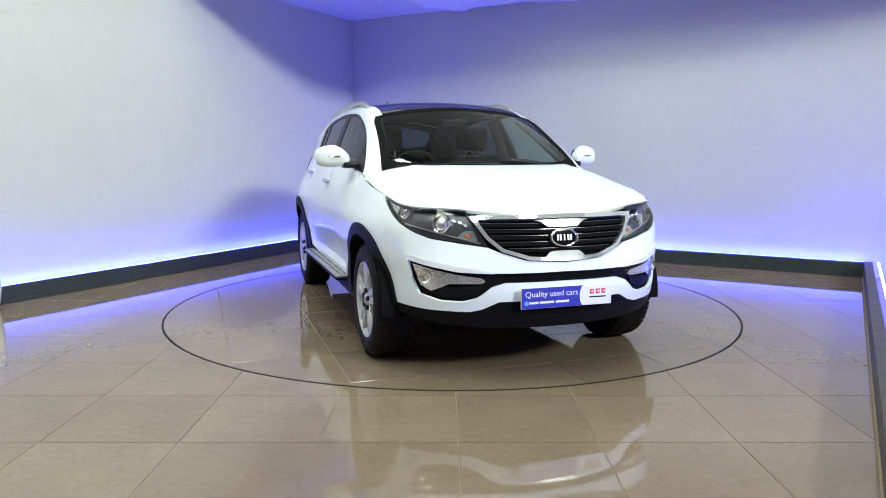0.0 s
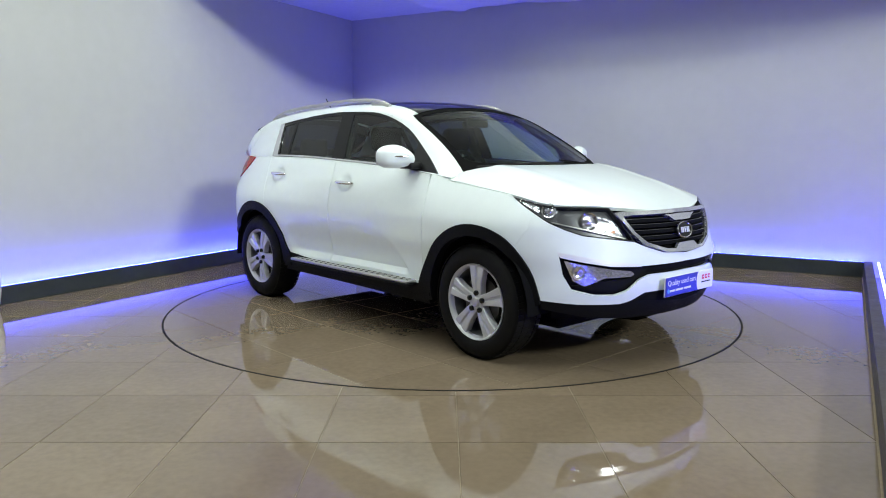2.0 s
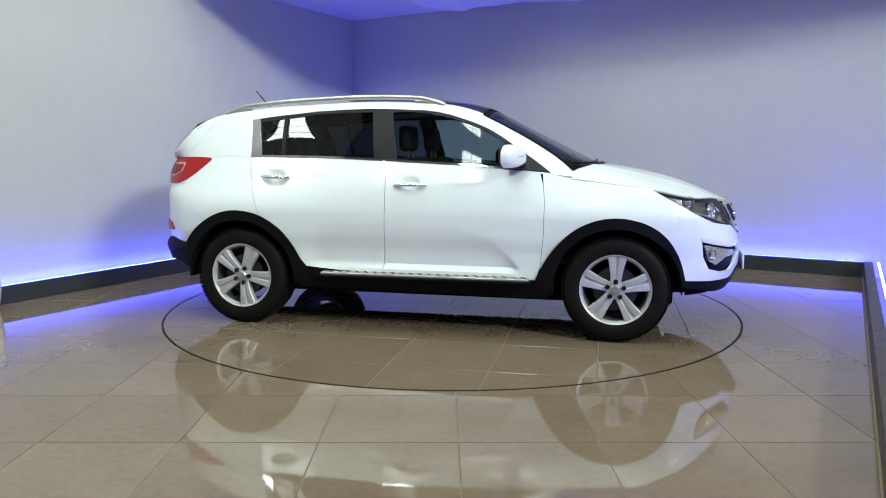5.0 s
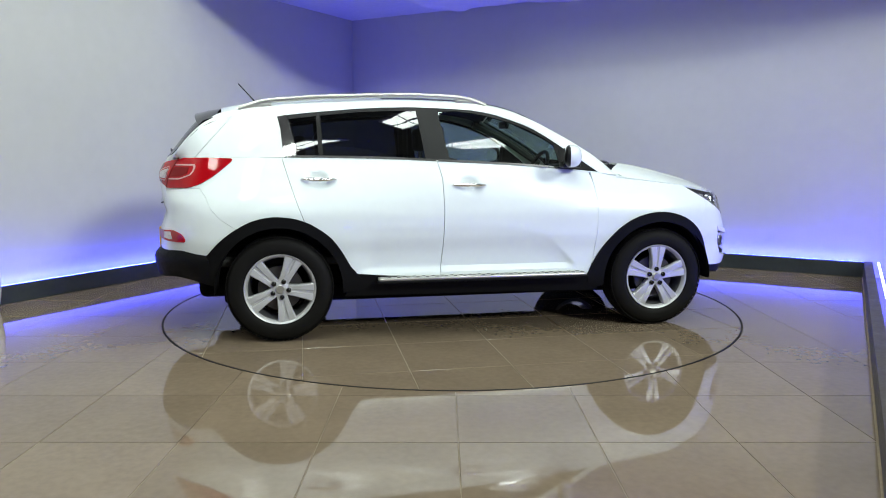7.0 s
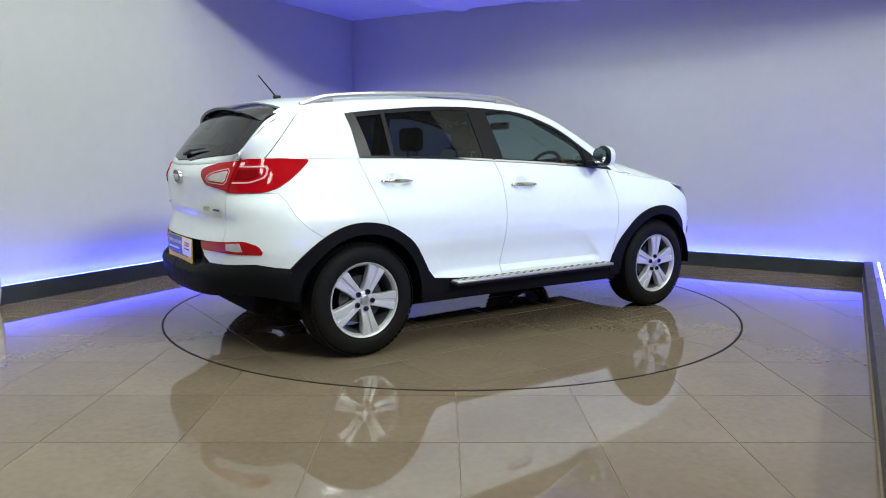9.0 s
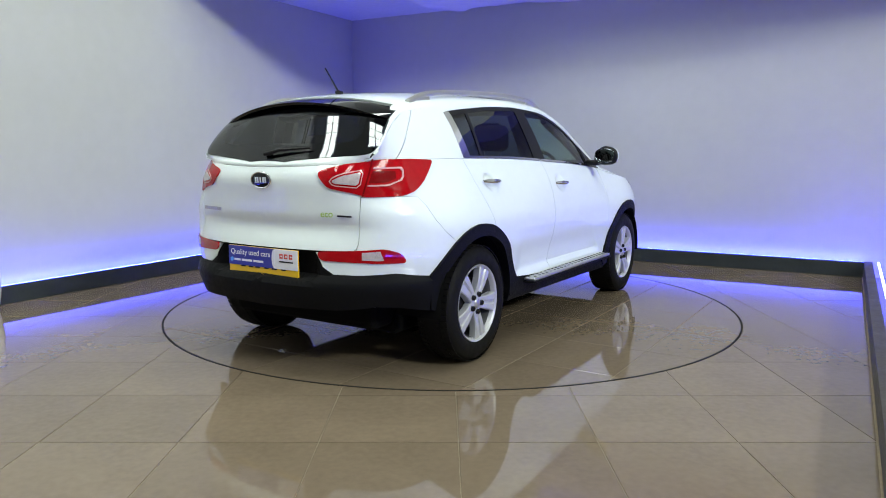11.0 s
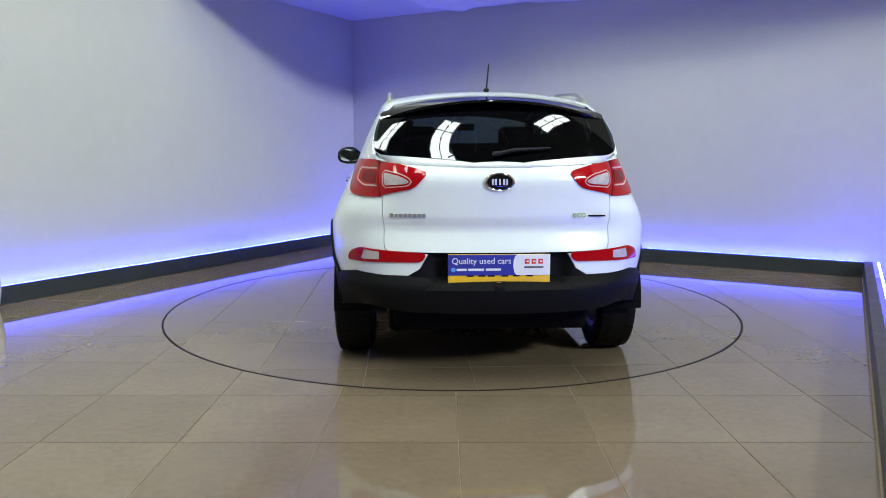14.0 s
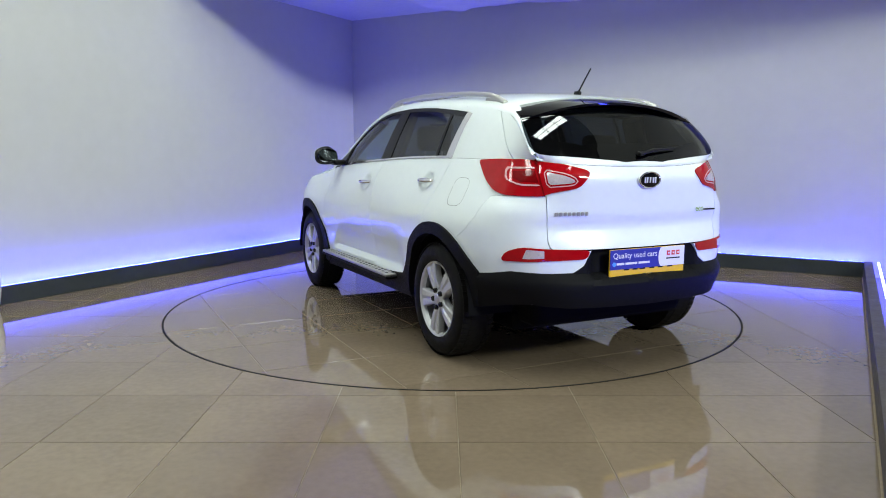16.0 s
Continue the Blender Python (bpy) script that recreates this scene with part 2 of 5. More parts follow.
def drape():
    """A white cloth hanging in folds at the side wall, seen at its edge."""
    verts, faces = [], []
    n, m = 40, 24
    for j in range(m + 1):
        z = 0.03 + 0.62 * j / m
        for i in range(n + 1):
            f = i / n
            s_, q_ = 0.10 + 0.10 * math.sin(f * 21 + 0.6 * math.sin(z * 7)) * (1.1 - z) + 0.05 * (0.65 - z), -5.05 - 1.5 * f - 0.06 * (0.65 - z)
            verts.append(room(s_ + 0.08, q_, z))
    for j in range(m):
        for i in range(n):
            a = j * (n + 1) + i
            faces.append((a, a + 1, a + n + 2, a + n + 1))
    ob = mesh_object("cloth", verts, faces, CLOTH, None, "", True)
    mod = ob.modifiers.new("thick", "SOLIDIFY")
    mod.thickness = 0.012
    tagged(ob, "white cloth hanging in folds beside the skirting", "cloth")


drape()


def ceiling_sheet():
    """A loose plastic sheet under the ceiling, with a wavy torn edge."""
    edge = smooth_curve([(-1.2, 2.45), (-0.55, 2.55), (-0.36, 3.05), (-0.2, 3.32), (0.18, 3.34), (0.27, 3.18), (0.6, 3.0), (1.09, 2.87), (2.0, 2.74), (2.6, 2.60)])
    bm = bmesh.new()
    rows = []
    for i in range(61):
        x = -1.2 + 3.8 * i / 60
        rows.append([])
        for j in range(13):
            f = j / 12
            y = edge(x) - 0.75 * f
            z = 2.975 - 0.028 * math.exp(-9 * f) - 0.010 * math.sin(5.0 * x + 2.0 * f) * (1 - 0.5 * f) - 0.006 * math.sin(13.0 * x + 9.0 * f)
            rows[-1].append(bm.verts.new((x, y, z)))
    for a, b in zip(rows, rows[1:]):
        for j in range(12):
            bm.faces.new((a[j], a[j + 1], b[j + 1], b[j]))
    ob = part("plastic_sheet", bm, CLOTH, None, "", True)
    mod = ob.modifiers.new("thick", "SOLIDIFY")
    mod.thickness, mod.offset = 0.004, 1.0
    tagged(ob, "crumpled white plastic sheet fixed under the ceiling", "sheet")

# ---- the car ----
from mathutils.geometry import delaunay_2d_cdt

PAINT = material("white_paint", (0.785, 0.845, 0.835), 0.30, coat=0.7, noise_scale=2.0, amount=0.015)
PLASTIC = material("black_plastic", (0.0055, 0.0055, 0.006), 0.55, spec=0.09, noise_scale=40.0, amount=0.2, bump=0.3, bump_scale=500)
GLOSS_BLACK = material("gloss_black", (0.004, 0.004, 0.005), 0.05, spec=0.5)
SATIN_BLACK = material("satin_black", (0.007, 0.007, 0.0075), 0.38, spec=0.25)
DARK = material("dark_void", (0.004, 0.004, 0.004), 0.9, spec=0.1)
CHROME = material("chrome", (0.82, 0.82, 0.84), 0.07, 1.0)
SILVER = material("silver_alloy", (0.52, 0.52, 0.53), 0.42, 0.35, noise_scale=14.0, amount=0.06)
SATIN_CHROME = material("satin_chrome", (0.66, 0.66, 0.67), 0.16, 0.8)
RAIL = material("satin_silver", (0.50, 0.49, 0.46), 0.32, 0.8)
RUBBER = material("tyre_rubber", (0.008, 0.0075, 0.007), 0.6, spec=0.10, noise_scale=25.0, amount=0.25)
RED = material("red_lens", (0.36, 0.002, 0.006), 0.05, spec=0.4, noise_scale=30.0, amount=0.12)
DEEP_RED = material("deep_red_lens", (0.17, 0.0015, 0.003), 0.10, spec=0.25)
# colour noise imitates the bright and dark reflections of the facets
CLEAR = material("clear_lens", (0.66, 0.66, 0.67), 0.14, 0.8, coat=1.0, noise_scale=9.0, amount=0.3, bump=0.8, bump_scale=45)
FROSTED = material("frosted_lens", (0.46, 0.40, 0.40), 0.3, coat=1.0, noise_scale=30.0, amount=0.2)
AMBER = material("amber_bulb", (0.55, 0.16, 0.02), 0.25)
BRIGHT = material("bright_silver", (0.80, 0.80, 0.82), 0.4, 0.3)
PALE = material("pale_light_guide", (0.62, 0.34, 0.34), 0.2)
BLUE_PLATE = material("blue_sticker", (0.030, 0.035, 0.30), 0.35)
YELLOW = material("yellow_plate", (0.85, 0.52, 0.01), 0.4)
WHITE = material("white_sticker", (0.80, 0.80, 0.82), 0.4)
RED_INK = material("red_ink", (0.65, 0.05, 0.04), 0.5)
GREEN_INK = material("green_ink", (0.26, 0.42, 0.01), 0.4)
SKY_BLUE = material("light_blue_ink", (0.10, 0.35, 0.80), 0.4)
SEAT = material("seat_cloth", (0.009, 0.009, 0.009), 0.85, noise_scale=30.0, amount=0.25)
TRIM = material("cabin_trim", (0.025, 0.025, 0.024), 0.6, noise_scale=20.0, amount=0.15)
DISC = material("brake_disc", (0.07, 0.065, 0.06), 0.45, 0.9)


def glass(name, tint, gloss=0.05):
    m = bpy.data.materials.new(name)
    m.use_nodes = True
    nt = m.node_tree
    nt.nodes.remove(nt.nodes["Principled BSDF"])
    t, g = nt.nodes.new("ShaderNodeBsdfTransparent"), nt.nodes.new("ShaderNodeBsdfGlossy")
    t.inputs[0].default_value = (*tint, 1)
    g.inputs["Roughness"].default_value = 0.0
    face, mix = nt.nodes.new("ShaderNodeLayerWeight"), nt.nodes.new("ShaderNodeMixShader")
    face.inputs["Blend"].default_value = 0.5
    power, scale = nt.nodes.new("ShaderNodeMath"), nt.nodes.new("ShaderNodeMath")
    power.operation, scale.operation = "POWER", "MULTIPLY_ADD"
    power.inputs[1].default_value = 4.5
    scale.inputs[1].default_value, scale.inputs[2].default_value = 0.85, gloss
    nt.links.new(face.outputs["Facing"], power.inputs[0])
    nt.links.new(power.outputs[0], scale.inputs[0])
    nt.links.new(scale.outputs[0], mix.inputs[0])
    nt.links.new(t.outputs[0], mix.inputs[1])
    nt.links.new(g.outputs[0], mix.inputs[2])
    nt.links.new(mix.outputs[0], nt.nodes["Material Output"].inputs[0])
    return m


GLASS = glass("tinted_glass", (0.50, 0.62, 0.58), 0.05)
PRIVACY = glass("privacy_glass", (0.13, 0.15, 0.17), 0.06)
LAMP_INNER = material("lamp_inner", (0.13, 0.13, 0.135), 0.28, 0.75)
COVER = glass("lamp_cover", (0.93, 0.94, 0.95), 0.03)

# -- guide curves --


def smooth_curve(points):
    """A smooth function through a few (x, value) points, with no overshoot."""
    xs = np.array([p[0] for p in points], float)
    ys = np.array([p[1] for p in points], float)
    d = np.diff(ys) / np.diff(xs)
    m = np.zeros(len(xs))
    m[0], m[-1] = d[0], d[-1]
    for i in range(1, len(xs) - 1):
        m[i] = 0 if d[i - 1] * d[i] <= 0 else 2 * d[i - 1] * d[i] / (d[i - 1] + d[i])

    def f(x):
        if x <= xs[0]:
            return ys[0] + m[0] * (x - xs[0])
        if x >= xs[-1]:
            return ys[-1] + m[-1] * (x - xs[-1])
        i = int(np.searchsorted(xs, x)) - 1
        h = xs[i + 1] - xs[i]
        t = (x - xs[i]) / h
        return ((1 + 2 * t) * (1 - t) ** 2 * ys[i] + t * (1 - t) ** 2 * h * m[i] + t * t * (3 - 2 * t) * ys[i + 1] + t * t * (t - 1) * h * m[i + 1])
    return f


def step(a, b, x):
    t = min(max((x - a) / (b - a), 0.0), 1.0)
    return t * t * (3 - 2 * t)


# the plan outline of the body at its widest, from the middle of the tail to the middle of the nose
PLAN = [(-2.185, -0.06), (-2.185, 0.06), (-2.17, 0.30), (-2.125, 0.52), (-2.04, 0.70), (-1.885, 0.83), (-1.66, 0.895), (-1.32, 0.925), (-0.80, 0.915),
        (0.0, 0.905), (0.80, 0.915), (1.30, 0.925), (1.60, 0.885), (1.80, 0.815), (1.94, 0.71), (2.05, 0.56), (2.13, 0.36), (2.175, 0.16), (2.18, 0.0), (2.175, -0.16)]


def spline(points, n=40):
    out = []
    p = [np.array(q, float) for q in points]
    for i in range(1, len(p) - 2):
        a, b, c, d = p[i - 1:i + 3]
        for k in range(n):
            t = k / n
            out.append(0.5 * (2 * b + (c - a) * t + (2 * a - 5 * b + 4 * c - d) * t * t + (3 * b - a - 3 * c + d) * t ** 3))
    out.append(p[-2])
    return np.array(out)


RIM_LINE = spline(PLAN)
RIM_LINE = RIM_LINE[RIM_LINE[:, 1] >= -1e-9]
RIM_LINE[0, 1] = RIM_LINE[-1, 1] = 0.0
ARC = np.concatenate([[0], np.cumsum(np.hypot(*np.diff(RIM_LINE, axis=0).T))])
ARC -= np.interp(0.0, RIM_LINE[:, 0], ARC)
TAN = np.gradient(RIM_LINE, ARC, axis=0)
NX, NY = -TAN[:, 1], TAN[:, 0]
U0, U1 = ARC[0], ARC[-1]
MID = len(ARC) // 2


def _at_side(x):
    return float(np.interp(x, RIM_LINE[:, 0], ARC))


def _at_nose(y):
    return float(np.interp(-y, -RIM_LINE[MID:, 1], ARC[MID:]))


def _at_tail(y):
    return float(np.interp(y, RIM_LINE[:MID, 1], ARC[:MID]))


NOSE_A, NOSE_B, TAIL_A, TAIL_B = _at_nose(0.86), _at_nose(0.56), _at_tail(0.80), _at_tail(0.45)
_SLICE = {}


def _slice(z):
    """The plan outline at one height."""
    key = round(z, 3)
    if key not in _SLICE:
        us = np.concatenate([np.linspace(U0, _at_side(-1.5), 50), np.linspace(_at_side(-1.45), _at_side(1.25), 24), np.linspace(_at_side(1.3), U1, 50)])
        ps = [lower(u, z) for u in us]
        _SLICE[key] = (us, np.array([p.x for p in ps]), np.array([p.y for p in ps]))
    return _SLICE[key]


def S(x, z):
    """A point of the flank, by its place along the car."""
    us, xs, _ = _slice(z)
    return (float(np.interp(x, np.maximum.accumulate(xs), us)), z)


def F(y, z):
    """A point of the nose, by its distance from the middle."""
    us, xs, ys = _slice(z)
    if y <= 0:
        return (float(U1), z)
    return (float(np.interp(-y, np.maximum.accumulate(-ys[74:]), us[74:])), z)


def R(y, z):
    """A point of the tail."""
    us, xs, ys = _slice(z)
    if y <= 0:
        return (float(U0), z)
    return (float(np.interp(y, np.maximum.accumulate(ys[:50]), us[:50])), z)


SIDE_IN = smooth_curve([(0.15, 0.12), (0.26, 0.06), (0.40, 0.030), (0.55, 0.022), (0.68, 0.002), (0.80, 0.0), (0.90, 0.012), (1.0, 0.036), (1.08, 0.068), (1.14, 0.096), (1.20, 0.125)])
NOSE_IN = smooth_curve([(0.15, 0.26), (0.24, 0.13), (0.32, 0.05), (0.40, 0.018), (0.50, 0.0), (0.60, 0.005), (0.70, 0.028), (0.79, 0.052), (0.86, 0.075), (0.90, 0.096), (0.94, 0.124), (1.0, 0.17)])
TAIL_IN = smooth_curve([(0.22, 0.38), (0.27, 0.26), (0.34, 0.085), (0.42, 0.012), (0.52, 0.015), (0.60, 0.028), (0.70, 0.032), (0.745, 0.042), (0.78, 0.056), (0.845, 0.073), (0.875, 0.0585), (0.90, 0.0565), (0.98, 0.052), (1.08, 0.047), (1.14, 0.070), (1.19, 0.102), (1.24, 0.138)])
SCOOP = smooth_curve([(-0.9, 0.74), (0.0, 0.742), (0.25, 0.722), (0.45, 0.670), (0.60, 0.56), (0.70, 0.45)])
HANDLES = ((-0.055, 1.007), (-1.052, 1.050))


def inset(u, x, z):
    f = step(NOSE_A, NOSE_B, u)
    r = step(TAIL_A, TAIL_B, u)
    d = SIDE_IN(z) * (1 - f) * (1 - r) + NOSE_IN(z) * f + TAIL_IN(z) * r
    c = step(-1.70, -1.98, x) * (1 - r * 0.9)
    d += c * (0.026 * step(0.94, 0.82, z) - 0.010 * step(0.98, 1.06, z) + 0.045 * step(0.52, 0.37, z))
    d += (0.052 * step(0.15, 1.25, x) * (1 - f) * step(0.78, 1.08, z) + 0.038 * step(-0.2, -1.2, x) * (1 - r) * step(0.82, 1.06, z))
    if -0.9 < x < 0.75:
        top = SCOOP(x)
        ends = step(-0.86, -0.68, x) * step(0.72, 0.62, x)
        if 0.43 < z < top and top > 0.47:
            k = (top - z) / (top - 0.462) if z > 0.462 else (z - 0.43) / 0.032
            d += 0.030 * ends * min(k, 1.0)
        for hx, hz in HANDLES:
            q = ((x - hx) / 0.064) ** 2 + ((z - hz - 0.002) / 0.046) ** 2
            d += 0.022 * math.exp(-q ** 3)
    elif -1.2 < x < -0.9:
        hx, hz = HANDLES[1]
        q = ((x - hx) / 0.064) ** 2 + ((z - hz - 0.002) / 0.046) ** 2
        d += 0.022 * math.exp(-q ** 3)
    return d


def lower(u, z):
    """The body below the belt: round the car by u, up by z."""
    x, y = np.interp(u, ARC, RIM_LINE[:, 0]), np.interp(u, ARC, RIM_LINE[:, 1])
    nx, ny = np.interp(u, ARC, NX), np.interp(u, ARC, NY)
    d = inset(u, x, z)
    return Vector((x - nx * d, max(y - ny * d, 0.0), z))


BONNET_MID = smooth_curve([(0.8, 1.170), (1.0, 1.166), (1.2, 1.150), (1.43, 1.116), (1.65, 1.066), (1.82, 1.012), (1.95, 0.957), (2.03, 0.921), (2.08, 0.897)])


def bonnet(x, y):
    a = abs(y)
    rib = 0.008 * math.exp(-((a - 0.50 - 0.10 * (1.4 - x)) / 0.05) ** 2) * step(2.0, 1.7, x)
    return Vector((x, y, BONNET_MID(x) - 0.098 * (a / 0.8) ** (2.4 + 2.6 * step(1.6, 1.05, x)) + rib))


BELT = smooth_curve([(-2.2, 1.185), (-1.29, 1.195), (-0.80, 1.190), (-0.18, 1.165), (0.17, 1.147), (0.47, 1.127), (0.88, 1.086)])


def top_line(u):
    """The height of the upper edge of the lower body."""
    x, y = np.interp(u, ARC, RIM_LINE[:, 0]), np.interp(u, ARC, RIM_LINE[:, 1])
    if x < 0.88:
        return BELT(x)
    k = step(0.88, 1.05, x)
    z = 1.0
    for _ in range(6):
        p = lower(u, z)
        z = 0.5 * z + 0.5 * bonnet(p.x, p.y).z
    return BELT(0.88) * (1 - k) + z * k if x < 1.05 else z


RIDGE_Y = smooth_curve([(-2.08, 0.658), (-1.95, 0.658), (-1.8, 0.635), (-1.68, 0.603), (-1.4, 0.605), (-1.0, 0.612), (-0.4, 0.615), (0.15, 0.620), (0.46, 0.640), (0.70, 0.668), (0.90, 0.702), (1.0, 0.722), (1.15, 0.745)])
RIDGE_Z = smooth_curve([(-2.08, 1.085), (-2.0, 1.178), (-1.9, 1.303), (-1.8, 1.402), (-1.68, 1.475), (-1.5, 1.515), (-1.0, 1.560), (-0.4, 1.580), (0.0, 1.565), (0.18, 1.540), (0.30, 1.508), (0.46, 1.447), (0.58, 1.387), (0.70, 1.322), (0.90, 1.198), (1.0, 1.116), (1.08, 1.040), (1.15, 0.98)])
MID_Z = smooth_curve([(-2.11, 1.165), (-2.05, 1.235), (-1.95, 1.365), (-1.86, 1.468), (-1.79, 1.528), (-1.72, 1.545), (-1.5, 1.580), (-1.0, 1.615), (-0.5, 1.628), (0.0, 1.614), (0.20, 1.595), (0.34, 1.566), (0.46, 1.512), (0.60, 1.442), (0.80, 1.340), (1.0, 1.238), (1.2, 1.136), (1.28, 1.09)])
_EDGE = []
for _k in range(120):
    _u = U0 + (U1 - U0) * (0.04 + 0.92 * _k / 119)
    _p = lower(_u, top_line(_u))
    _EDGE.append((_p.x, _p.y))
_EDGE = np.array(_EDGE)
_ORDER = np.argsort(_EDGE[:, 0])
_EDGE = _EDGE[_ORDER]


def belt_y(x):
    return float(np.interp(x, _EDGE[:, 0], _EDGE[:, 1]))


def upper(x, z):
    """The flank above the belt."""
    yb, zb, yr, zr = belt_y(x), BELT(x), RIDGE_Y(x), RIDGE_Z(x)
    t = (z - zb) / max(zr - zb, 0.02)
    return Vector((x, yb + (yr - yb) * (0.78 * t + 0.22 * t * t), z))


def deck(x, v):
    """Screen, roof and tail glass: v runs across, from -1 to 1."""
    zr, zc = RIDGE_Z(x), MID_Z(x)
    return Vector((x, v * RIDGE_Y(x), zc - (zc - zr) * abs(v) ** 2.3))


CANT_T, CANT_V = 0.885, 0.91


def cant_t(x):
    return CANT_T + 0.07 * step(-1.66, -1.85, x)


def cant_v(x):
    return CANT_V + 0.055 * step(-1.68, -1.82, x) + 0.068 * step(0.30, 0.50, x)



def cant(x, w):
    """The rounded edge between flank and roof."""
    zb, zr = BELT(x), RIDGE_Z(x)
    a, b, c = upper(x, zb + (zr - zb) * cant_t(x)), Vector((x, RIDGE_Y(x), zr + 0.004)), deck(x, cant_v(x))
    return a * (1 - w) ** 2 + b * 2 * w * (1 - w) + c * w * w


# -- patches cut out of the guide surfaces --


def dense(outline, size):
    out = []
    for p, q in zip(outline, outline[1:] + outline[:1]):
        n = max(1, int(math.ceil(math.hypot(q[0] - p[0], q[1] - p[1]) / size)))
        out += [(p[0] + (q[0] - p[0]) * k / n, p[1] + (q[1] - p[1]) * k / n) for k in range(n)]
    return out


def within(pts, poly):
    pts, poly = np.asarray(pts, float), np.asarray(poly, float)
    inside = np.zeros(len(pts), bool)
    for (x0, y0), (x1, y1) in zip(poly, np.roll(poly, -1, axis=0)):
        cross = (y0 > pts[:, 1]) != (y1 > pts[:, 1])
        with np.errstate(divide="ignore", invalid="ignore"):
            at = (x1 - x0) * (pts[:, 1] - y0) / (y1 - y0) + x0
        inside ^= cross & (pts[:, 0] < at)
    return inside


def shrunk(outline, d):
    """The outline drawn in by d, for an even gap to the next panel."""
    pts = np.array(outline, float)
    area = 0.5 * np.sum(pts[:, 0] * np.roll(pts[:, 1], -1) - np.roll(pts[:, 0], -1) * pts[:, 1])
    sign = 1 if area > 0 else -1
    out = []
    n = len(pts)
    for i in range(n):
        a, b, c = pts[i - 1], pts[i], pts[(i + 1) % n]
        e, f = b - a, c - b
        e, f = e / max(np.hypot(*e), 1e-9), f / max(np.hypot(*f), 1e-9)
        m = np.array([-e[1] - f[1], e[0] + f[0]]) * sign
        k = max(np.hypot(*m), 0.6)
        p = b + m / k ** 2 * 2 * d
        if b[0] == U0 or b[0] == U1:
            p[0] = b[0]
        out.append(tuple(p))
    return out


def patch(name, outline, surf, mat, parent, label="", size=0.03, holes=(), lift=0.0, flange=0.02, gap=0.0, sides=(1,), join=False):
    """A panel: the piece of a guide surface inside an outline, with a turned-in, eased edge. sides: 1, -1 or both; join: both halves in one mesh."""
    if gap:
        outline = shrunk(outline, gap)
        holes = [shrunk(h, -gap) for h in holes]
    loops = [dense(list(o), size) for o in (outline, *holes)]
    pts, edges = [], []
    for lp in loops:
        n0 = len(pts)
        pts += lp
        edges += [(n0 + i, n0 + (i + 1) % len(lp)) for i in range(len(lp))]
    arr = np.array(loops[0])
    xs, zs = np.arange(arr[:, 0].min(), arr[:, 0].max(), size), np.arange(arr[:, 1].min(), arr[:, 1].max(), size)
    grid = np.array([(x, z) for x in xs for z in zs]).reshape(-1, 2)
    if len(grid):
        ok = within(grid, loops[0])
        for h in loops[1:]:
            ok &= ~within(grid, h)
        border = np.array(pts)
        grid = grid[ok]
        if len(grid):
            near = np.array([np.min(np.hypot(*(border - g).T)) for g in grid])
            pts += [tuple(g) for g in grid[near > size * 0.45]]
    co, _, tris, *_ = delaunay_2d_cdt([Vector(p) for p in pts], edges, [], 0, 1e-6)
    cent = np.array([(sum(co[i].x for i in t) / 3, sum(co[i].y for i in t) / 3) for t in tris])
    ok = within(cent, loops[0])
    for h in loops[1:]:
        ok &= ~within(cent, h)
    tris = [t for t, k in zip(tris, ok) if k]
    eps = 0.004
    base, norm = [], []
    for c in co:
        p = surf(c.x, c.y)
        n = (surf(c.x + eps, c.y) - surf(c.x - eps, c.y)).cross(surf(c.x, c.y + eps) - surf(c.x, c.y - eps))
        if n.length < 1e-12:
            n = Vector((0, 0, 1))
        n.normalize()
        if n.dot(p - Vector((p.x * 0.8, 0, 0.75))) < 0:
            n = -n
        base.append(p + n * lift)
        norm.append(n)
    count = {}
    for t in tris:
        for a, b in ((t[0], t[1]), (t[1], t[2]), (t[2], t[0])):
            count[(min(a, b), max(a, b))] = count.get((min(a, b), max(a, b)), 0) + 1
    rim = [e for e, c in count.items() if c == 1]
    made = []
    all_v, all_f = [], []
    for side in sides:
        verts = [Vector((p.x, p.y * side, p.z)) for p in base]
        ns = [Vector((n.x, n.y * side, n.z)) for n in norm]
        faces = []
        for t in tris:
            a, b, c = t
            n = (verts[b] - verts[a]).cross(verts[c] - verts[a])
            faces.append((a, b, c) if n.dot(ns[a]) > 0 else (a, c, b))
        if flange:
            ring_of = {}
            for e in rim:
                for i in e:
                    if i not in ring_of:
                        ring_of[i] = len(verts)
                        verts.append(verts[i] - ns[i] * flange)
            for a, b in rim:
                if abs(base[a].y) < 0.0015 and abs(base[b].y) < 0.0015:
                    continue
                faces.append((a, b, ring_of[b], ring_of[a]))
        if join:
            k = len(all_v)
            all_v += verts
            all_f += [tuple(i + k for i in f) for f in faces]
            continue
        made.append(finish(name, verts, faces, mat, parent, label))
    if join:
        made.append(finish(name, all_v, all_f, mat, parent, label))
    return made


def finish(name, verts, faces, mat, parent, label="", angle=38):
    me = bpy.data.meshes.new(name)
    me.from_pydata([tuple(v) for v in verts], [], faces)
    bm = bmesh.new()
    bm.from_mesh(me)
    bmesh.ops.remove_doubles(bm, verts=bm.verts, dist=0.0004)
    loose = [v for v in bm.verts if not v.link_faces]
    bmesh.ops.delete(bm, geom=loose, context="VERTS")
    bm.to_mesh(me)
    bm.free()
    me.materials.append(mat)
    me.shade_smooth()
    me.set_sharp_from_angle(angle=radians(angle))
    ob = new(name, me)
    ob.parent = parent
    return tagged(ob, label)


BOTH = (-1, 1)
CAR = new("car")
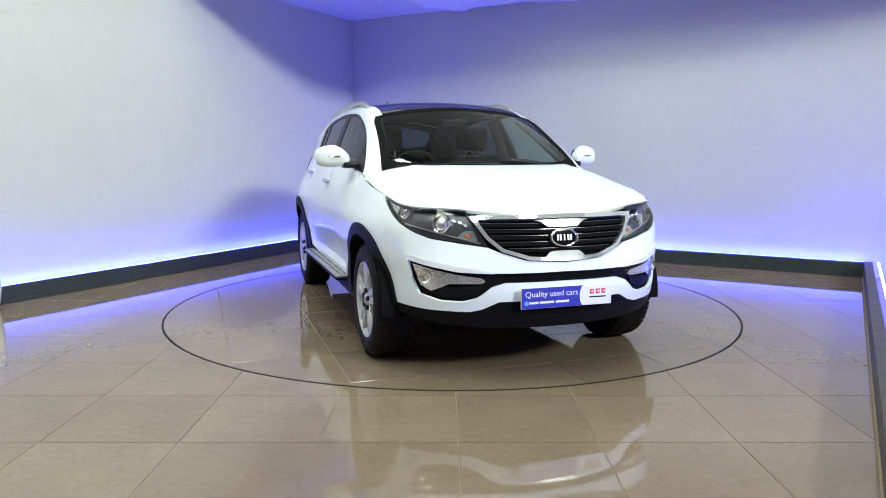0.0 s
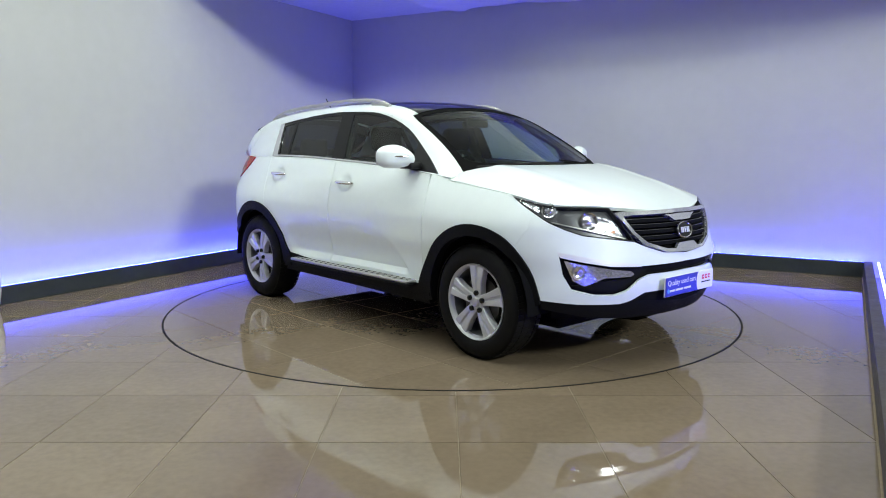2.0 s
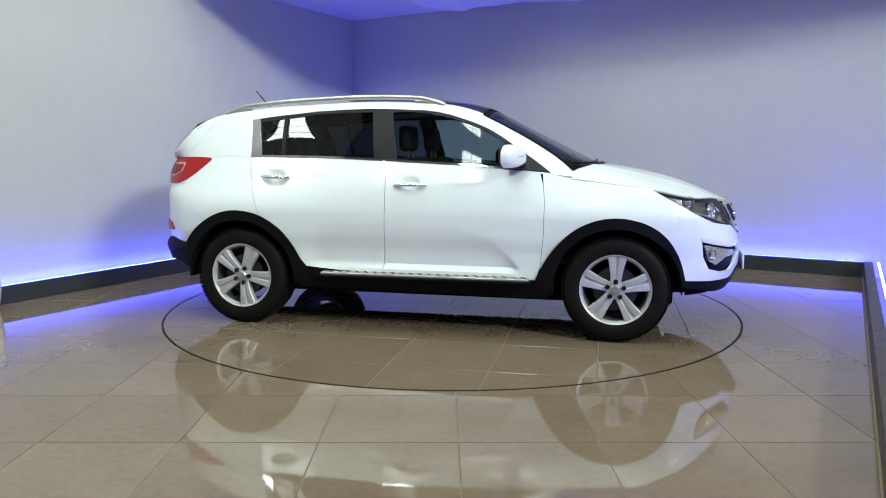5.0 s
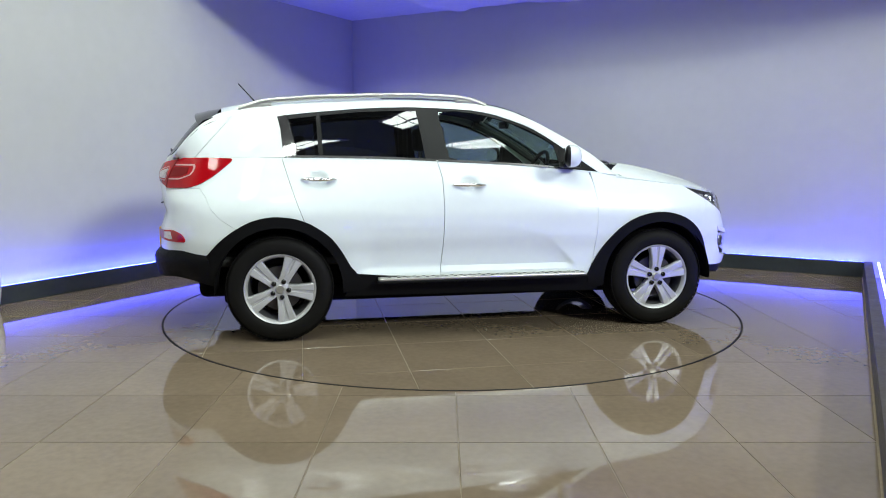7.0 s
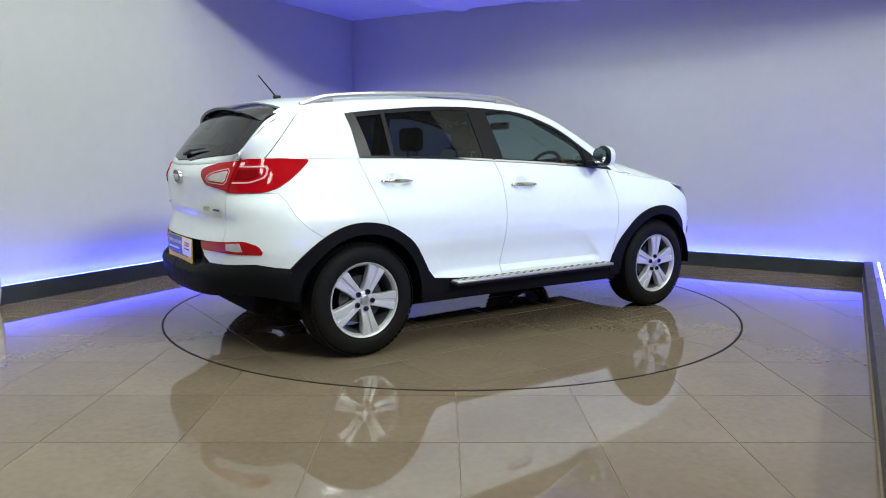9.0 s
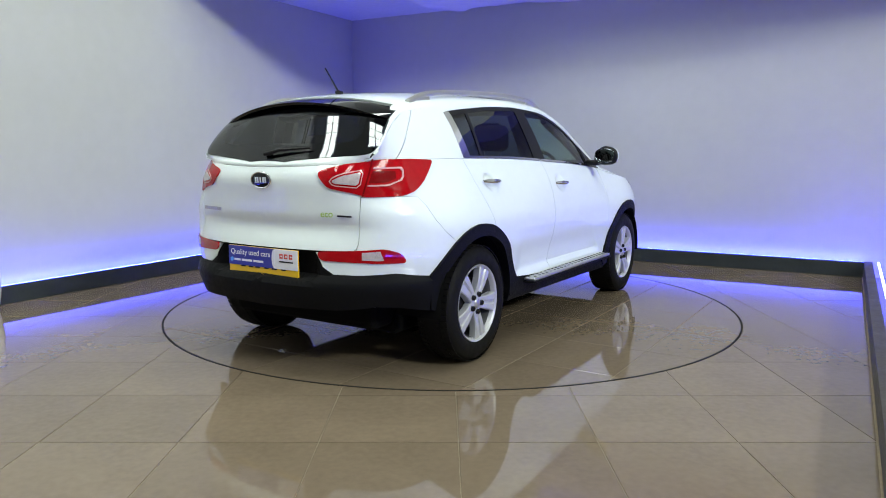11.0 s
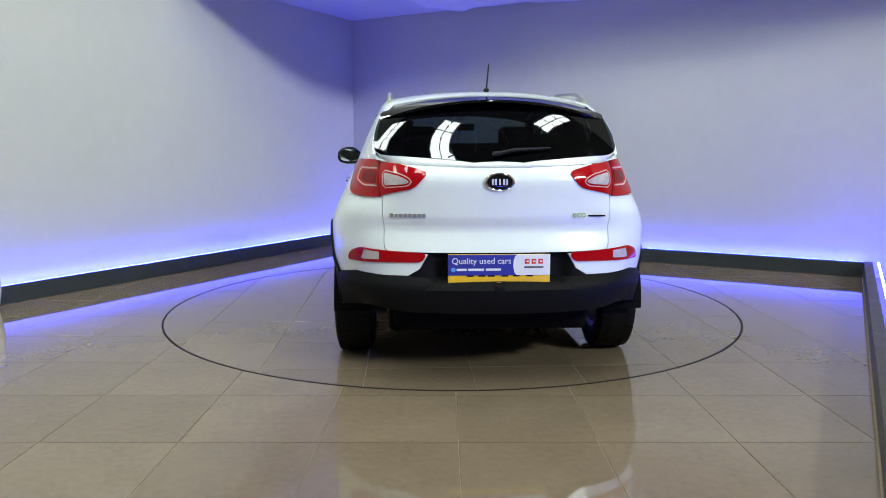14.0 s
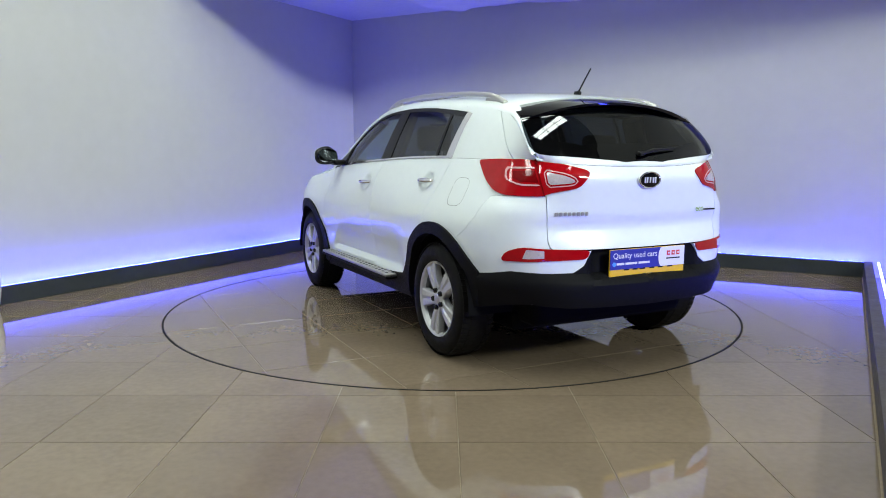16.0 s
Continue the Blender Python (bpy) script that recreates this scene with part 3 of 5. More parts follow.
tagged(CAR, "white five-door sport utility car with black cladding on a turntable", "car")


def arc(cx, cz, r, a0, a1, n=24):
    return [(cx + r * math.cos(radians(a0 + (a1 - a0) * k / n)), cz + r * math.sin(radians(a0 + (a1 - a0) * k / n))) for k in range(n + 1)]


def flank(points):
    return [S(*p) for p in points]


def along_top(u0, u1, drop=0.0, n=14):
    return [(u0 + (u1 - u0) * k / n, top_line(u0 + (u1 - u0) * k / n) - drop) for k in range(n + 1)]


REAR_ARCH = [(-1.765, 0.575), (-1.70, 0.648), (-1.62, 0.715), (-1.54, 0.766), (-1.45, 0.803), (-1.35, 0.820), (-1.24, 0.812), (-1.15, 0.787), (-1.07, 0.745), (-0.98, 0.675), (-0.91, 0.58), (-0.86, 0.49), (-0.82, 0.440)]
FRONT_ARCH = [(0.795, 0.388), (0.825, 0.455), (0.875, 0.545), (0.94, 0.632), (1.02, 0.710), (1.11, 0.767), (1.21, 0.802), (1.32, 0.813), (1.43, 0.798), (1.53, 0.760), (1.61, 0.700), (1.67, 0.625), (1.715, 0.53), (1.745, 0.42)]
def tucked(arch, cx):
    """The arch drawn in a little, so that the trim laps over the panels."""
    return [(cx + (x - cx) * 0.955, 0.345 + (z - 0.345) * 0.955) for x, z in arch]


REAR_CUT, FRONT_CUT = tucked(REAR_ARCH, -1.315), tucked(FRONT_ARCH, 1.315)
MID_GAP = [(-0.255, 0.398), (-0.237, 0.60), (-0.230, 0.85), (-0.235, 1.06), (-0.262, BELT(-0.262))]
FRONT_GAP = [(0.80, 0.388), (0.828, 0.47), (0.850, 0.70), (0.852, 0.90), (0.838, 1.02), (0.815, BELT(0.815))]
REAR_GAP = [(-1.143, 0.768), (-1.20, 0.92), (-1.245, 1.06), (-1.285, BELT(-1.285))]
BELT_LINE = [(x, BELT(x)) for x in (-1.0, -0.75, -0.5)]
BELT_FRONT = [(x, BELT(x)) for x in (0.0, 0.25, 0.5, 0.7)]
LAMP_LOW = [(1.925, 0.776), (1.86, 0.808), (1.78, 0.850), (1.68, 0.908), (1.60, 0.950), (1.515, 1.000)]
BUMPER_SEAM = [(1.705, 0.885), (1.695, 0.82), (1.60, 0.69)]


GATE_TOP = []


def body_panels():
    g = 0.0020
    doors = {}
    out = flank(MID_GAP + BELT_FRONT + FRONT_GAP[::-1])
    doors["f"] = patch("front_door", out, lower, PAINT, CAR, size=0.019, gap=g, sides=BOTH)
    out = flank(REAR_GAP + BELT_LINE + MID_GAP[::-1] + [(-0.60, 0.412), (-0.80, 0.430)] + REAR_CUT[:7:-1] + [(-1.14, 0.765)])
    doors["r"] = patch("rear_door", out, lower, PAINT, CAR, size=0.019, gap=g, sides=BOTH)
    ua, ub = S(0.83, 1.09)[0], S(1.505, 1.0)[0]
    out = along_top(ua, ub) + flank(LAMP_LOW[:2:-1] + BUMPER_SEAM) + flank(FRONT_CUT[9::-1]) + flank(FRONT_GAP[1:-1])
    patch("front_wing", out, lower, PAINT, CAR, size=0.03, gap=0.0009, sides=BOTH)
    # front bumper, one piece across the nose
    nose = [F(0.0, 0.652), F(0.22, 0.668), F(0.36, 0.714), F(0.405, 0.735)] + flank(LAMP_LOW[:4] + BUMPER_SEAM + FRONT_CUT[11:] + [(1.745, 0.41)]) + flank([(1.82, 0.405)]) + \
        [F(0.70, 0.398), F(0.50, 0.395), F(0.44, 0.41), F(0.36, 0.452), F(0.0, 0.462)]
    patch("front_bumper", nose, lower, PAINT, CAR, size=0.026, holes=[POCKET], gap=0.0002, sides=BOTH, join=True)
    # tail
    GATE_TOP[:] = [R(0.598, 1.180), R(0.55, 1.176), R(0.46, 1.170), R(0.36, 1.164), R(0.24, 1.158), R(0.12, 1.154), R(0.0, 1.154)]
    ut = R(0.602, 1.0)[0]
    seam = [(-1.80, 1.0), (-1.765, 0.95), (-1.73, 0.87), (-1.67, 0.805), (-1.565, 0.735)]
    out = along_top(S(-1.285, 1.19)[0], ut) + [(ut, 1.0)] + flank(seam) + flank(REAR_CUT[4:7]) + flank(REAR_GAP[:-1])
    patch("rear_wing", out, lower, PAINT, CAR, size=0.03, gap=0.0009, sides=BOTH)
    out = [(ut, 1.0)] + flank(seam) + flank(REAR_CUT[2::-1]) + flank([(-1.90, 0.592)]) + [R(0.75, 0.598), R(0.60, 0.590), R(0.47, 0.592), R(0.41, 0.628), R(0.365, 0.708), R(0.575, 0.714), R(0.592, 0.730), R(0.598, 0.76)]
    patch("rear_bumper", out, lower, PAINT, CAR, size=0.03, gap=0.0010, sides=BOTH)
    out = [R(0.0, 0.712), R(0.40, 0.712), R(0.575, 0.716), R(0.592, 0.732), R(0.598, 0.765), (ut, 1.0)] + GATE_TOP
    gate = patch("tailgate", out, lower, PAINT, CAR, size=0.024, gap=0.0035, sides=BOTH, join=True, label="white tailgate with dark window")[0]
    # bonnet over its plan
    rim = [lower(u, top_line(u)) for u in np.linspace(S(0.965, 1.075)[0], U1, 34)]
    out = [(p.x - 0.004, max(p.y - 0.003 - 0.005 * step(1.75, 1.55, p.x) * step(1.0, 1.1, p.x), 0.0)) for p in rim] + [(1.235, 0.0), (1.225, 0.2), (1.19, 0.4), (1.13, 0.57), (1.04, 0.70)]
    patch("bonnet", out, bonnet, PAINT, CAR, size=0.04, sides=BOTH, join=True)
    return doors, gate


POCKET = [S(1.845, 0.672), S(1.93, 0.648), F(0.56, 0.618), F(0.44, 0.603), F(0.30, 0.603), F(0.0, 0.606), F(0.0, 0.556), F(0.33, 0.553), F(0.40, 0.530), F(0.47, 0.470), F(0.54, 0.447), F(0.64, 0.450), S(1.90, 0.480), S(1.86, 0.560)]


def rounded(points):
    """The points joined by a smooth line."""
    pts = [2 * np.array(points[0]) - np.array(points[1])] + list(points) + [2 * np.array(points[-1]) - np.array(points[-2])]
    return [tuple(p) for p in spline(pts, 4)]


def softened(points, times=2, reach=0.016):
    """A closed outline with its corners rounded off."""
    for _ in range(times):
        out = []
        for p, q in zip(points, points[1:] + points[:1]):
            k = min(0.25, reach / max(math.hypot(q[0] - p[0], q[1] - p[1]), 1e-6))
            out += [(p[0] + (q[0] - p[0]) * k, p[1] + (q[1] - p[1]) * k), (q[0] + (p[0] - q[0]) * k, q[1] + (p[1] - q[1]) * k)]
        points = out
        reach *= 0.4
    return points


def cladding():
    for name, arch, cx, tail in (("rear_arch", REAR_ARCH, -1.315, [(-0.79, 0.40), (-0.815, 0.322), (-0.905, 0.312)]), ("front_arch", FRONT_ARCH, 1.315, None)):
        if tail:
            inner = arc(cx, 0.345, 0.405, -3, 176)
            out = rounded(arch) + tail + inner + [(-1.745, 0.385)]
        else:
            inner = arc(cx, 0.345, 0.400, 5, 186)
            out = rounded(arch) + [(1.745, 0.39)] + inner + [(0.86, 0.29), (0.80, 0.33)]
        patch(name, flank(out), lower, PLASTIC, CAR, size=0.03, lift=0.014, flange=0.06, sides=BOTH, label="black plastic wheel arch trim")
    sill = [(-0.80, 0.428), (-0.60, 0.410), (-0.25, 0.396), (0.30, 0.390), (0.80, 0.386), (0.86, 0.34), (0.88, 0.265), (0.0, 0.275), (-0.90, 0.285)]
    patch("sill", flank(sill), lower, PLASTIC, CAR, size=0.05, lift=0.006, flange=0.12, sides=BOTH, label="black plastic sill")
    # black lower tail and lower nose
    out = [R(0.0, 0.713), R(0.36, 0.712), R(0.405, 0.628), R(0.468, 0.590), R(0.60, 0.588), R(0.75, 0.596)] + flank([(-1.90, 0.590), (-1.765, 0.573), (-1.745, 0.46), (-1.735, 0.375)]) + [S(-1.86, 0.400), S(-2.0, 0.420), R(0.68, 0.420), R(0.5, 0.404), R(0.0, 0.394)]
    patch("lower_bumper", out, lower_tail, PLASTIC, CAR, size=0.03, flange=0.05, sides=BOTH, join=True, label="black plastic lower rear bumper")
    out = [F(0.0, 0.460), F(0.36, 0.450), F(0.44, 0.408), F(0.50, 0.393), F(0.70, 0.396)] + flank([(1.82, 0.403), (1.745, 0.418), (1.74, 0.36)]) + [S(1.86, 0.340), F(0.62, 0.312), F(0.4, 0.298), F(0.0, 0.294)]
    patch("lower_bumper", out, lower, PLASTIC, CAR, size=0.03, lift=-0.004, flange=0.05, sides=BOTH, join=True, label="black plastic lower front bumper")
    # flat near-black patch stands for the shade in the intake opening
    patch("air_intake", shrunk([F(0.0, 0.452), F(0.33, 0.444), F(0.40, 0.412), F(0.0, 0.372)], 0.0), lower, DARK, CAR, size=0.05, lift=0.0005, flange=0.0, sides=BOTH, join=True)


def lower_tail(u, z):
    """The tail with its bump-out ledge and the recess for the plate."""
    p = lower(u, z)
    x, y = np.interp(u, ARC, RIM_LINE[:, 0]), np.interp(u, ARC, RIM_LINE[:, 1])
    k = step(0.40, 0.33, y) * step(0.545, 0.58, z) if x < 0 else 0.0
    ledge = 0.036 * step(0.574, 0.546, z) * min(max((z - 0.34) / 0.206, 0.0), 1.0)
    return Vector((p.x + 0.045 * k - ledge * step(-1.75, -2.0, x), p.y + ledge * 0.6 * step(-2.1, -1.8, x), p.z))


GLASS_LOW = [(-1.938, 0.988), (-1.962, 0.970), (-1.982, 0.930), (-2.000, 0.865), (-2.028, 0.72), (-2.051, 0.58), (-2.073, 0.42), (-2.088, 0.28), (-2.098, 0.20), (-2.096, 0.12), (-2.094, 0.0)]


def resample(points, t):
    """The point at share t of a line's length."""
    at = np.concatenate([[0], np.cumsum([(q - p).length for p, q in zip(points, points[1:])])])
    return Vector([float(np.interp(t * at[-1], at, [p[i] for p in points])) for i in range(3)])


def upper_panels():
    glass_top = [(0.605, 1.292), (0.53, 1.342), (0.45, 1.388), (0.37, 1.424), (0.28, 1.456), (0.18, 1.486), (0.08, 1.508), (-0.04, 1.524), (-0.18, 1.535), (-0.41, 1.535), (-0.62, 1.530), (-0.80, 1.520), (-1.10, 1.492), (-1.255, 1.474)]
    chrome_back = [(-1.31, 1.462), (-1.290, 1.38), (-1.272, 1.20)]
    low = [(x, BELT(x) + 0.006) for x in (-1.16, -0.8, -0.5, -0.2, 0.1, 0.4, 0.6)]
    dlo = [(0.89, 1.092), (0.755, 1.19)] + glass_top + chrome_back + low
    # white frame round the windows
    xs = np.linspace(-1.60, 1.02, 46)
    outline = [(x, BELT(x) + (RIDGE_Z(x) - BELT(x)) * CANT_T) for x in xs] + [(1.02, BELT(1.02) + 0.001)] + [(x, BELT(x) + 0.001) for x in np.linspace(0.93, -1.80, 24)] + [(-1.835, BELT(-1.83) + 0.003)]
    patch("side_frame", outline, upper, PAINT, CAR, size=0.03, holes=[dlo], sides=BOTH)
    outline = [(-1.606, BELT(-1.606) + (RIDGE_Z(-1.606) - BELT(-1.606)) * CANT_T), (-1.841, BELT(-1.84) + 0.003)] + [(x, BELT(x) + 0.001) for x in (-1.9, -1.98)] + [(x, BELT(x) + (RIDGE_Z(x) - BELT(x)) * cant_t(x)) for x in (-1.98, -1.9, -1.8, -1.7, -1.65)]
    patch("tailgate_side", outline, upper, PAINT, CAR, size=0.025, flange=0.01, sides=BOTH)
    xs = np.linspace(-1.972, 1.06, 80)
    strip("cant_rail", cant, xs, 9, PAINT)
    # windows of the doors
    glass_f = [(-0.172, BELT(-0.172) + 0.014), (-0.236, 1.508), (-0.10, 1.512), (0.02, 1.498), (0.16, 1.470), (0.28, 1.436), (0.40, 1.390), (0.50, 1.338), (0.585, 1.283), (0.60, 1.20), (0.612, BELT(0.612) + 0.014)]
    glass_r = [(-0.338, BELT(-0.338) + 0.014), (-0.384, 1.512), (-0.60, 1.508), (-0.80, 1.497), (-1.03, 1.473), (-1.018, BELT(-1.018) + 0.014)]
    glass_q = [(-1.046, BELT(-1.046) + 0.014), (-1.058, 1.470), (-1.235, 1.448), (-1.20, 1.30), (-1.185, BELT(-1.185) + 0.014)]
    trim = [(-1.31, 1.462), (-1.255, 1.473), (-1.240, 1.448), (-1.205, 1.30), (-1.188, 1.208), (-1.272, 1.198), (-1.290, 1.38)]
    patch("window_frame", dlo, upper, SATIN_BLACK, CAR, size=0.05, holes=[glass_f, glass_r, glass_q], lift=-0.004, flange=0.012, sides=BOTH, label="black window surround")
    patch("window_pane", glass_f, upper, GLASS, CAR, size=0.06, lift=-0.008, flange=0.0, sides=BOTH, label="lightly tinted glass")
    patch("window_pane", glass_r, upper, PRIVACY, CAR, size=0.06, lift=-0.008, flange=0.0, sides=BOTH, label="dark privacy glass")
    patch("window_pane", glass_q, upper, PRIVACY, CAR, size=0.06, lift=-0.008, flange=0.0, sides=BOTH, label="dark privacy glass")
    patch("window_trim", trim, upper, CHROME, CAR, size=0.03, lift=0.003, flange=0.01, sides=BOTH, label="chrome window corner")
    for x0, x1 in ((-1.27, -0.268), (-0.255, 0.70)):
        xs = np.linspace(x0, x1, 20)
        patch("belt_strip", [(x, BELT(x) + 0.001) for x in xs] + [(x, BELT(x) + 0.013) for x in xs[::-1]], upper, CHROME, CAR, size=0.08, lift=0.004, flange=0.01, sides=BOTH, label="thin chrome strip under the windows")
    # screen, roof, tail glass
    screen = [(0.385, -0.01), (0.385, 0.5), (0.40, 0.945), (0.5, 0.979), (0.7, 0.979), (1.03, 0.979), (1.12, 0.84), (1.19, 0.55), (1.235, 0.25), (1.24, -0.01)]
    patch("windscreen", screen, deck, GLASS, CAR, size=0.05, flange=0.0, sides=BOTH, join=True, label="clear curved windscreen")
    band = [(0.385, 0.0), (0.385, 0.5), (0.40, 0.945), (0.5, 0.979), (1.03, 0.979), (1.12, 0.84), (1.19, 0.55), (1.235, 0.25), (1.24, 0.0), (1.150, 0.0), (1.135, 0.3), (1.085, 0.55), (1.00, 0.80), (0.95, 0.90), (0.50, 0.91), (0.435, 0.88), (0.425, 0.5), (0.42, 0.0)]
    patch("screen_border", band, deck, DARK, CAR, size=0.05, lift=0.002, flange=0.0, sides=BOTH, join=True, label="black band round the windscreen")
    patch("roof_glass", [(0.375, 0.0), (0.375, 0.5), (0.388, 0.855), (-0.60, 0.855), (-0.60, 0.0)], deck, GLOSS_BLACK, CAR, size=0.06, lift=0.002, flange=0.01, sides=BOTH, join=True, label="glossy black glass roof panel")
    patch("roof", [(0.39, 0.86), (0.39, 0.942), (0.30, CANT_V), (-1.675, CANT_V), (-1.70, 0.5), (-1.705, 0.0), (-0.605, 0.0), (-0.605, 0.86)], deck, PAINT, CAR, size=0.05, flange=0.015, sides=BOTH, join=True)
    tail = [(-1.80, 0.0), (-1.79, 0.5), (-1.755, 0.945), (-1.80, 0.978), (-1.88, 0.990)] + GLASS_LOW
    patch("rear_window", tail, deck, PRIVACY, CAR, size=0.04, lift=0.004, flange=0.0, sides=BOTH, join=True, label="dark tailgate window")
    inner = [(-1.845, 0.0), (-1.84, 0.5), (-1.81, 0.80), (-1.90, 0.81), (-1.955, 0.77), (-2.00, 0.55), (-2.015, 0.2), (-2.015, 0.0)]
    patch("rear_window_border", tail + inner[::-1], deck, GLOSS_BLACK, CAR, size=0.04, lift=-0.002, flange=0.0, sides=BOTH, join=True, label="black band round the tailgate window")
    # the white rim that runs from the tailgate up to the glass
    low = [lower(u, z - 0.002) for u, z in GATE_TOP[::-1]] + [upper(-1.985, BELT(-1.985) + 0.002), upper(-1.968, BELT(-1.968) + 0.012)]
    high = [deck(x, v) for x, v in GLASS_LOW[:0:-1]]
    n = 40
    verts, faces = [], []
    for side in BOTH:
        k0 = len(verts)
        for k in range(n + 1):
            a, b = resample(low, k / n), resample(high, k / n)
            for w in (0.0, 0.25, 0.5, 0.75, 1.0, 1.0):
                p = a.lerp(b, w)
                verts.append((p.x + 0.006 * 4 * w * (1 - w) * -1, p.y * side, p.z))
            verts[-1] = (verts[-1][0] + 0.02, verts[-1][1] * 0.985, verts[-1][2] - 0.004)
        for k in range(n):
            for j in range(5):
                q = k0 + k * 6 + j
                f = (q, q + 1, q + 7, q + 6)
                faces.append(f if side > 0 else f[::-1])
    finish("tailgate_edge", verts, faces, PAINT, CAR)
    # spoiler over the tail glass
    bm = bmesh.new()
    rows = []
    for v in np.linspace(-0.985, 0.985, 35):
        a = abs(v)
        back = -1.885 + 0.075 * a ** 3
        p, q = deck(-1.712, v), Vector((back, v * 0.625, 0))
        zt = deck(-1.74, v).z
        lip = zt - 0.030 - 0.012 * a
        rows.append([bm.verts.new(c) for c in (Vector((-1.706, p.y, p.z - 0.004)), Vector((-1.78, v * 0.625, zt - 0.010)), Vector((back, q.y, lip)), Vector((back + 0.008, q.y, lip - 0.014)), Vector((-1.76, v * 0.62, lip - 0.022)))])
    for a, b in zip(rows, rows[1:]):
        for i in range(4):
            bm.faces.new((a[i], a[i + 1], b[i + 1], b[i]))
    for r in (rows[0], rows[-1]):
        bm.faces.new(r)
    part("spoiler", bm, GLOSS_BLACK, CAR, "gloss black roof spoiler", True, 30)


def strip(name, surf, xs, m, mat):
    for side in BOTH:
        verts, faces = [], []
        for x in xs:
            for k in range(m):
                p = surf(x, k / (m - 1))
                verts.append((p.x, p.y * side, p.z))
        for i in range(len(xs) - 1):
            for k in range(m - 1):
                a = i * m + k
                f = (a, a + 1, a + m + 1, a + m)
                faces.append(f if side < 0 else f[::-1])
        finish(name, verts, faces, mat, CAR, angle=80)


def tube(bm, path, radius, n=10, squash=1.0, cap=True):
    """A round bar along a path; radius may be a list."""
    rings = []
    path = [Vector(p) for p in path]
    for i, p in enumerate(path):
        t = (path[min(i + 1, len(path) - 1)] - path[max(i - 1, 0)]).normalized()
        a = t.cross(Vector((0, 0, 1)))
        if a.length < 1e-3:
            a = t.cross(Vector((1, 0, 0)))
        a.normalize()
        b = t.cross(a)
        r = radius[i] if isinstance(radius, (list, tuple)) else radius
        rings.append([bm.verts.new(p + a * r * math.cos(2 * math.pi * k / n) + b * r * squash * math.sin(2 * math.pi * k / n)) for k in range(n)])
    for a, b in zip(rings, rings[1:]):
        for k in range(n):
            bm.faces.new((a[k], a[(k + 1) % n], b[(k + 1) % n], b[k]))
    if cap:
        bm.faces.new(rings[0])
        bm.faces.new(rings[-1])
    return bm


def block(cx, cy, cz, sx, sy, sz, bevel=0.02, seg=3):
    bm = bmesh.new()
    bmesh.ops.create_cube(bm, size=1.0)
    for v in bm.verts:
        v.co = Vector((cx + v.co.x * sx, cy + v.co.y * sy, cz + v.co.z * sz))
    if bevel:
        bmesh.ops.bevel(bm, geom=list(bm.edges), offset=bevel, segments=seg, affect="EDGES", profile=0.5)
    return bm


def lathe(profile, n=64, axis_y=0.0, side=1):
    """A turned solid about the y axis: profile of (radius, outward)."""
    bm = bmesh.new()
    rings = []
    for r, w in profile:
        rings.append([bm.verts.new((r * math.cos(2 * math.pi * k / n), (axis_y + w) * side, r * math.sin(2 * math.pi * k / n))) for k in range(n)])
    for a, b in zip(rings, rings[1:]):
        for k in range(n):
            bm.faces.new((a[k], a[(k + 1) % n], b[(k + 1) % n], b[k]))
    return bm


# the rim's alloy made darker: shade inside the wheel is in the colour
SHADED_BARREL = material("shaded_alloy", (0.16, 0.16, 0.165), 0.4, 0.6)


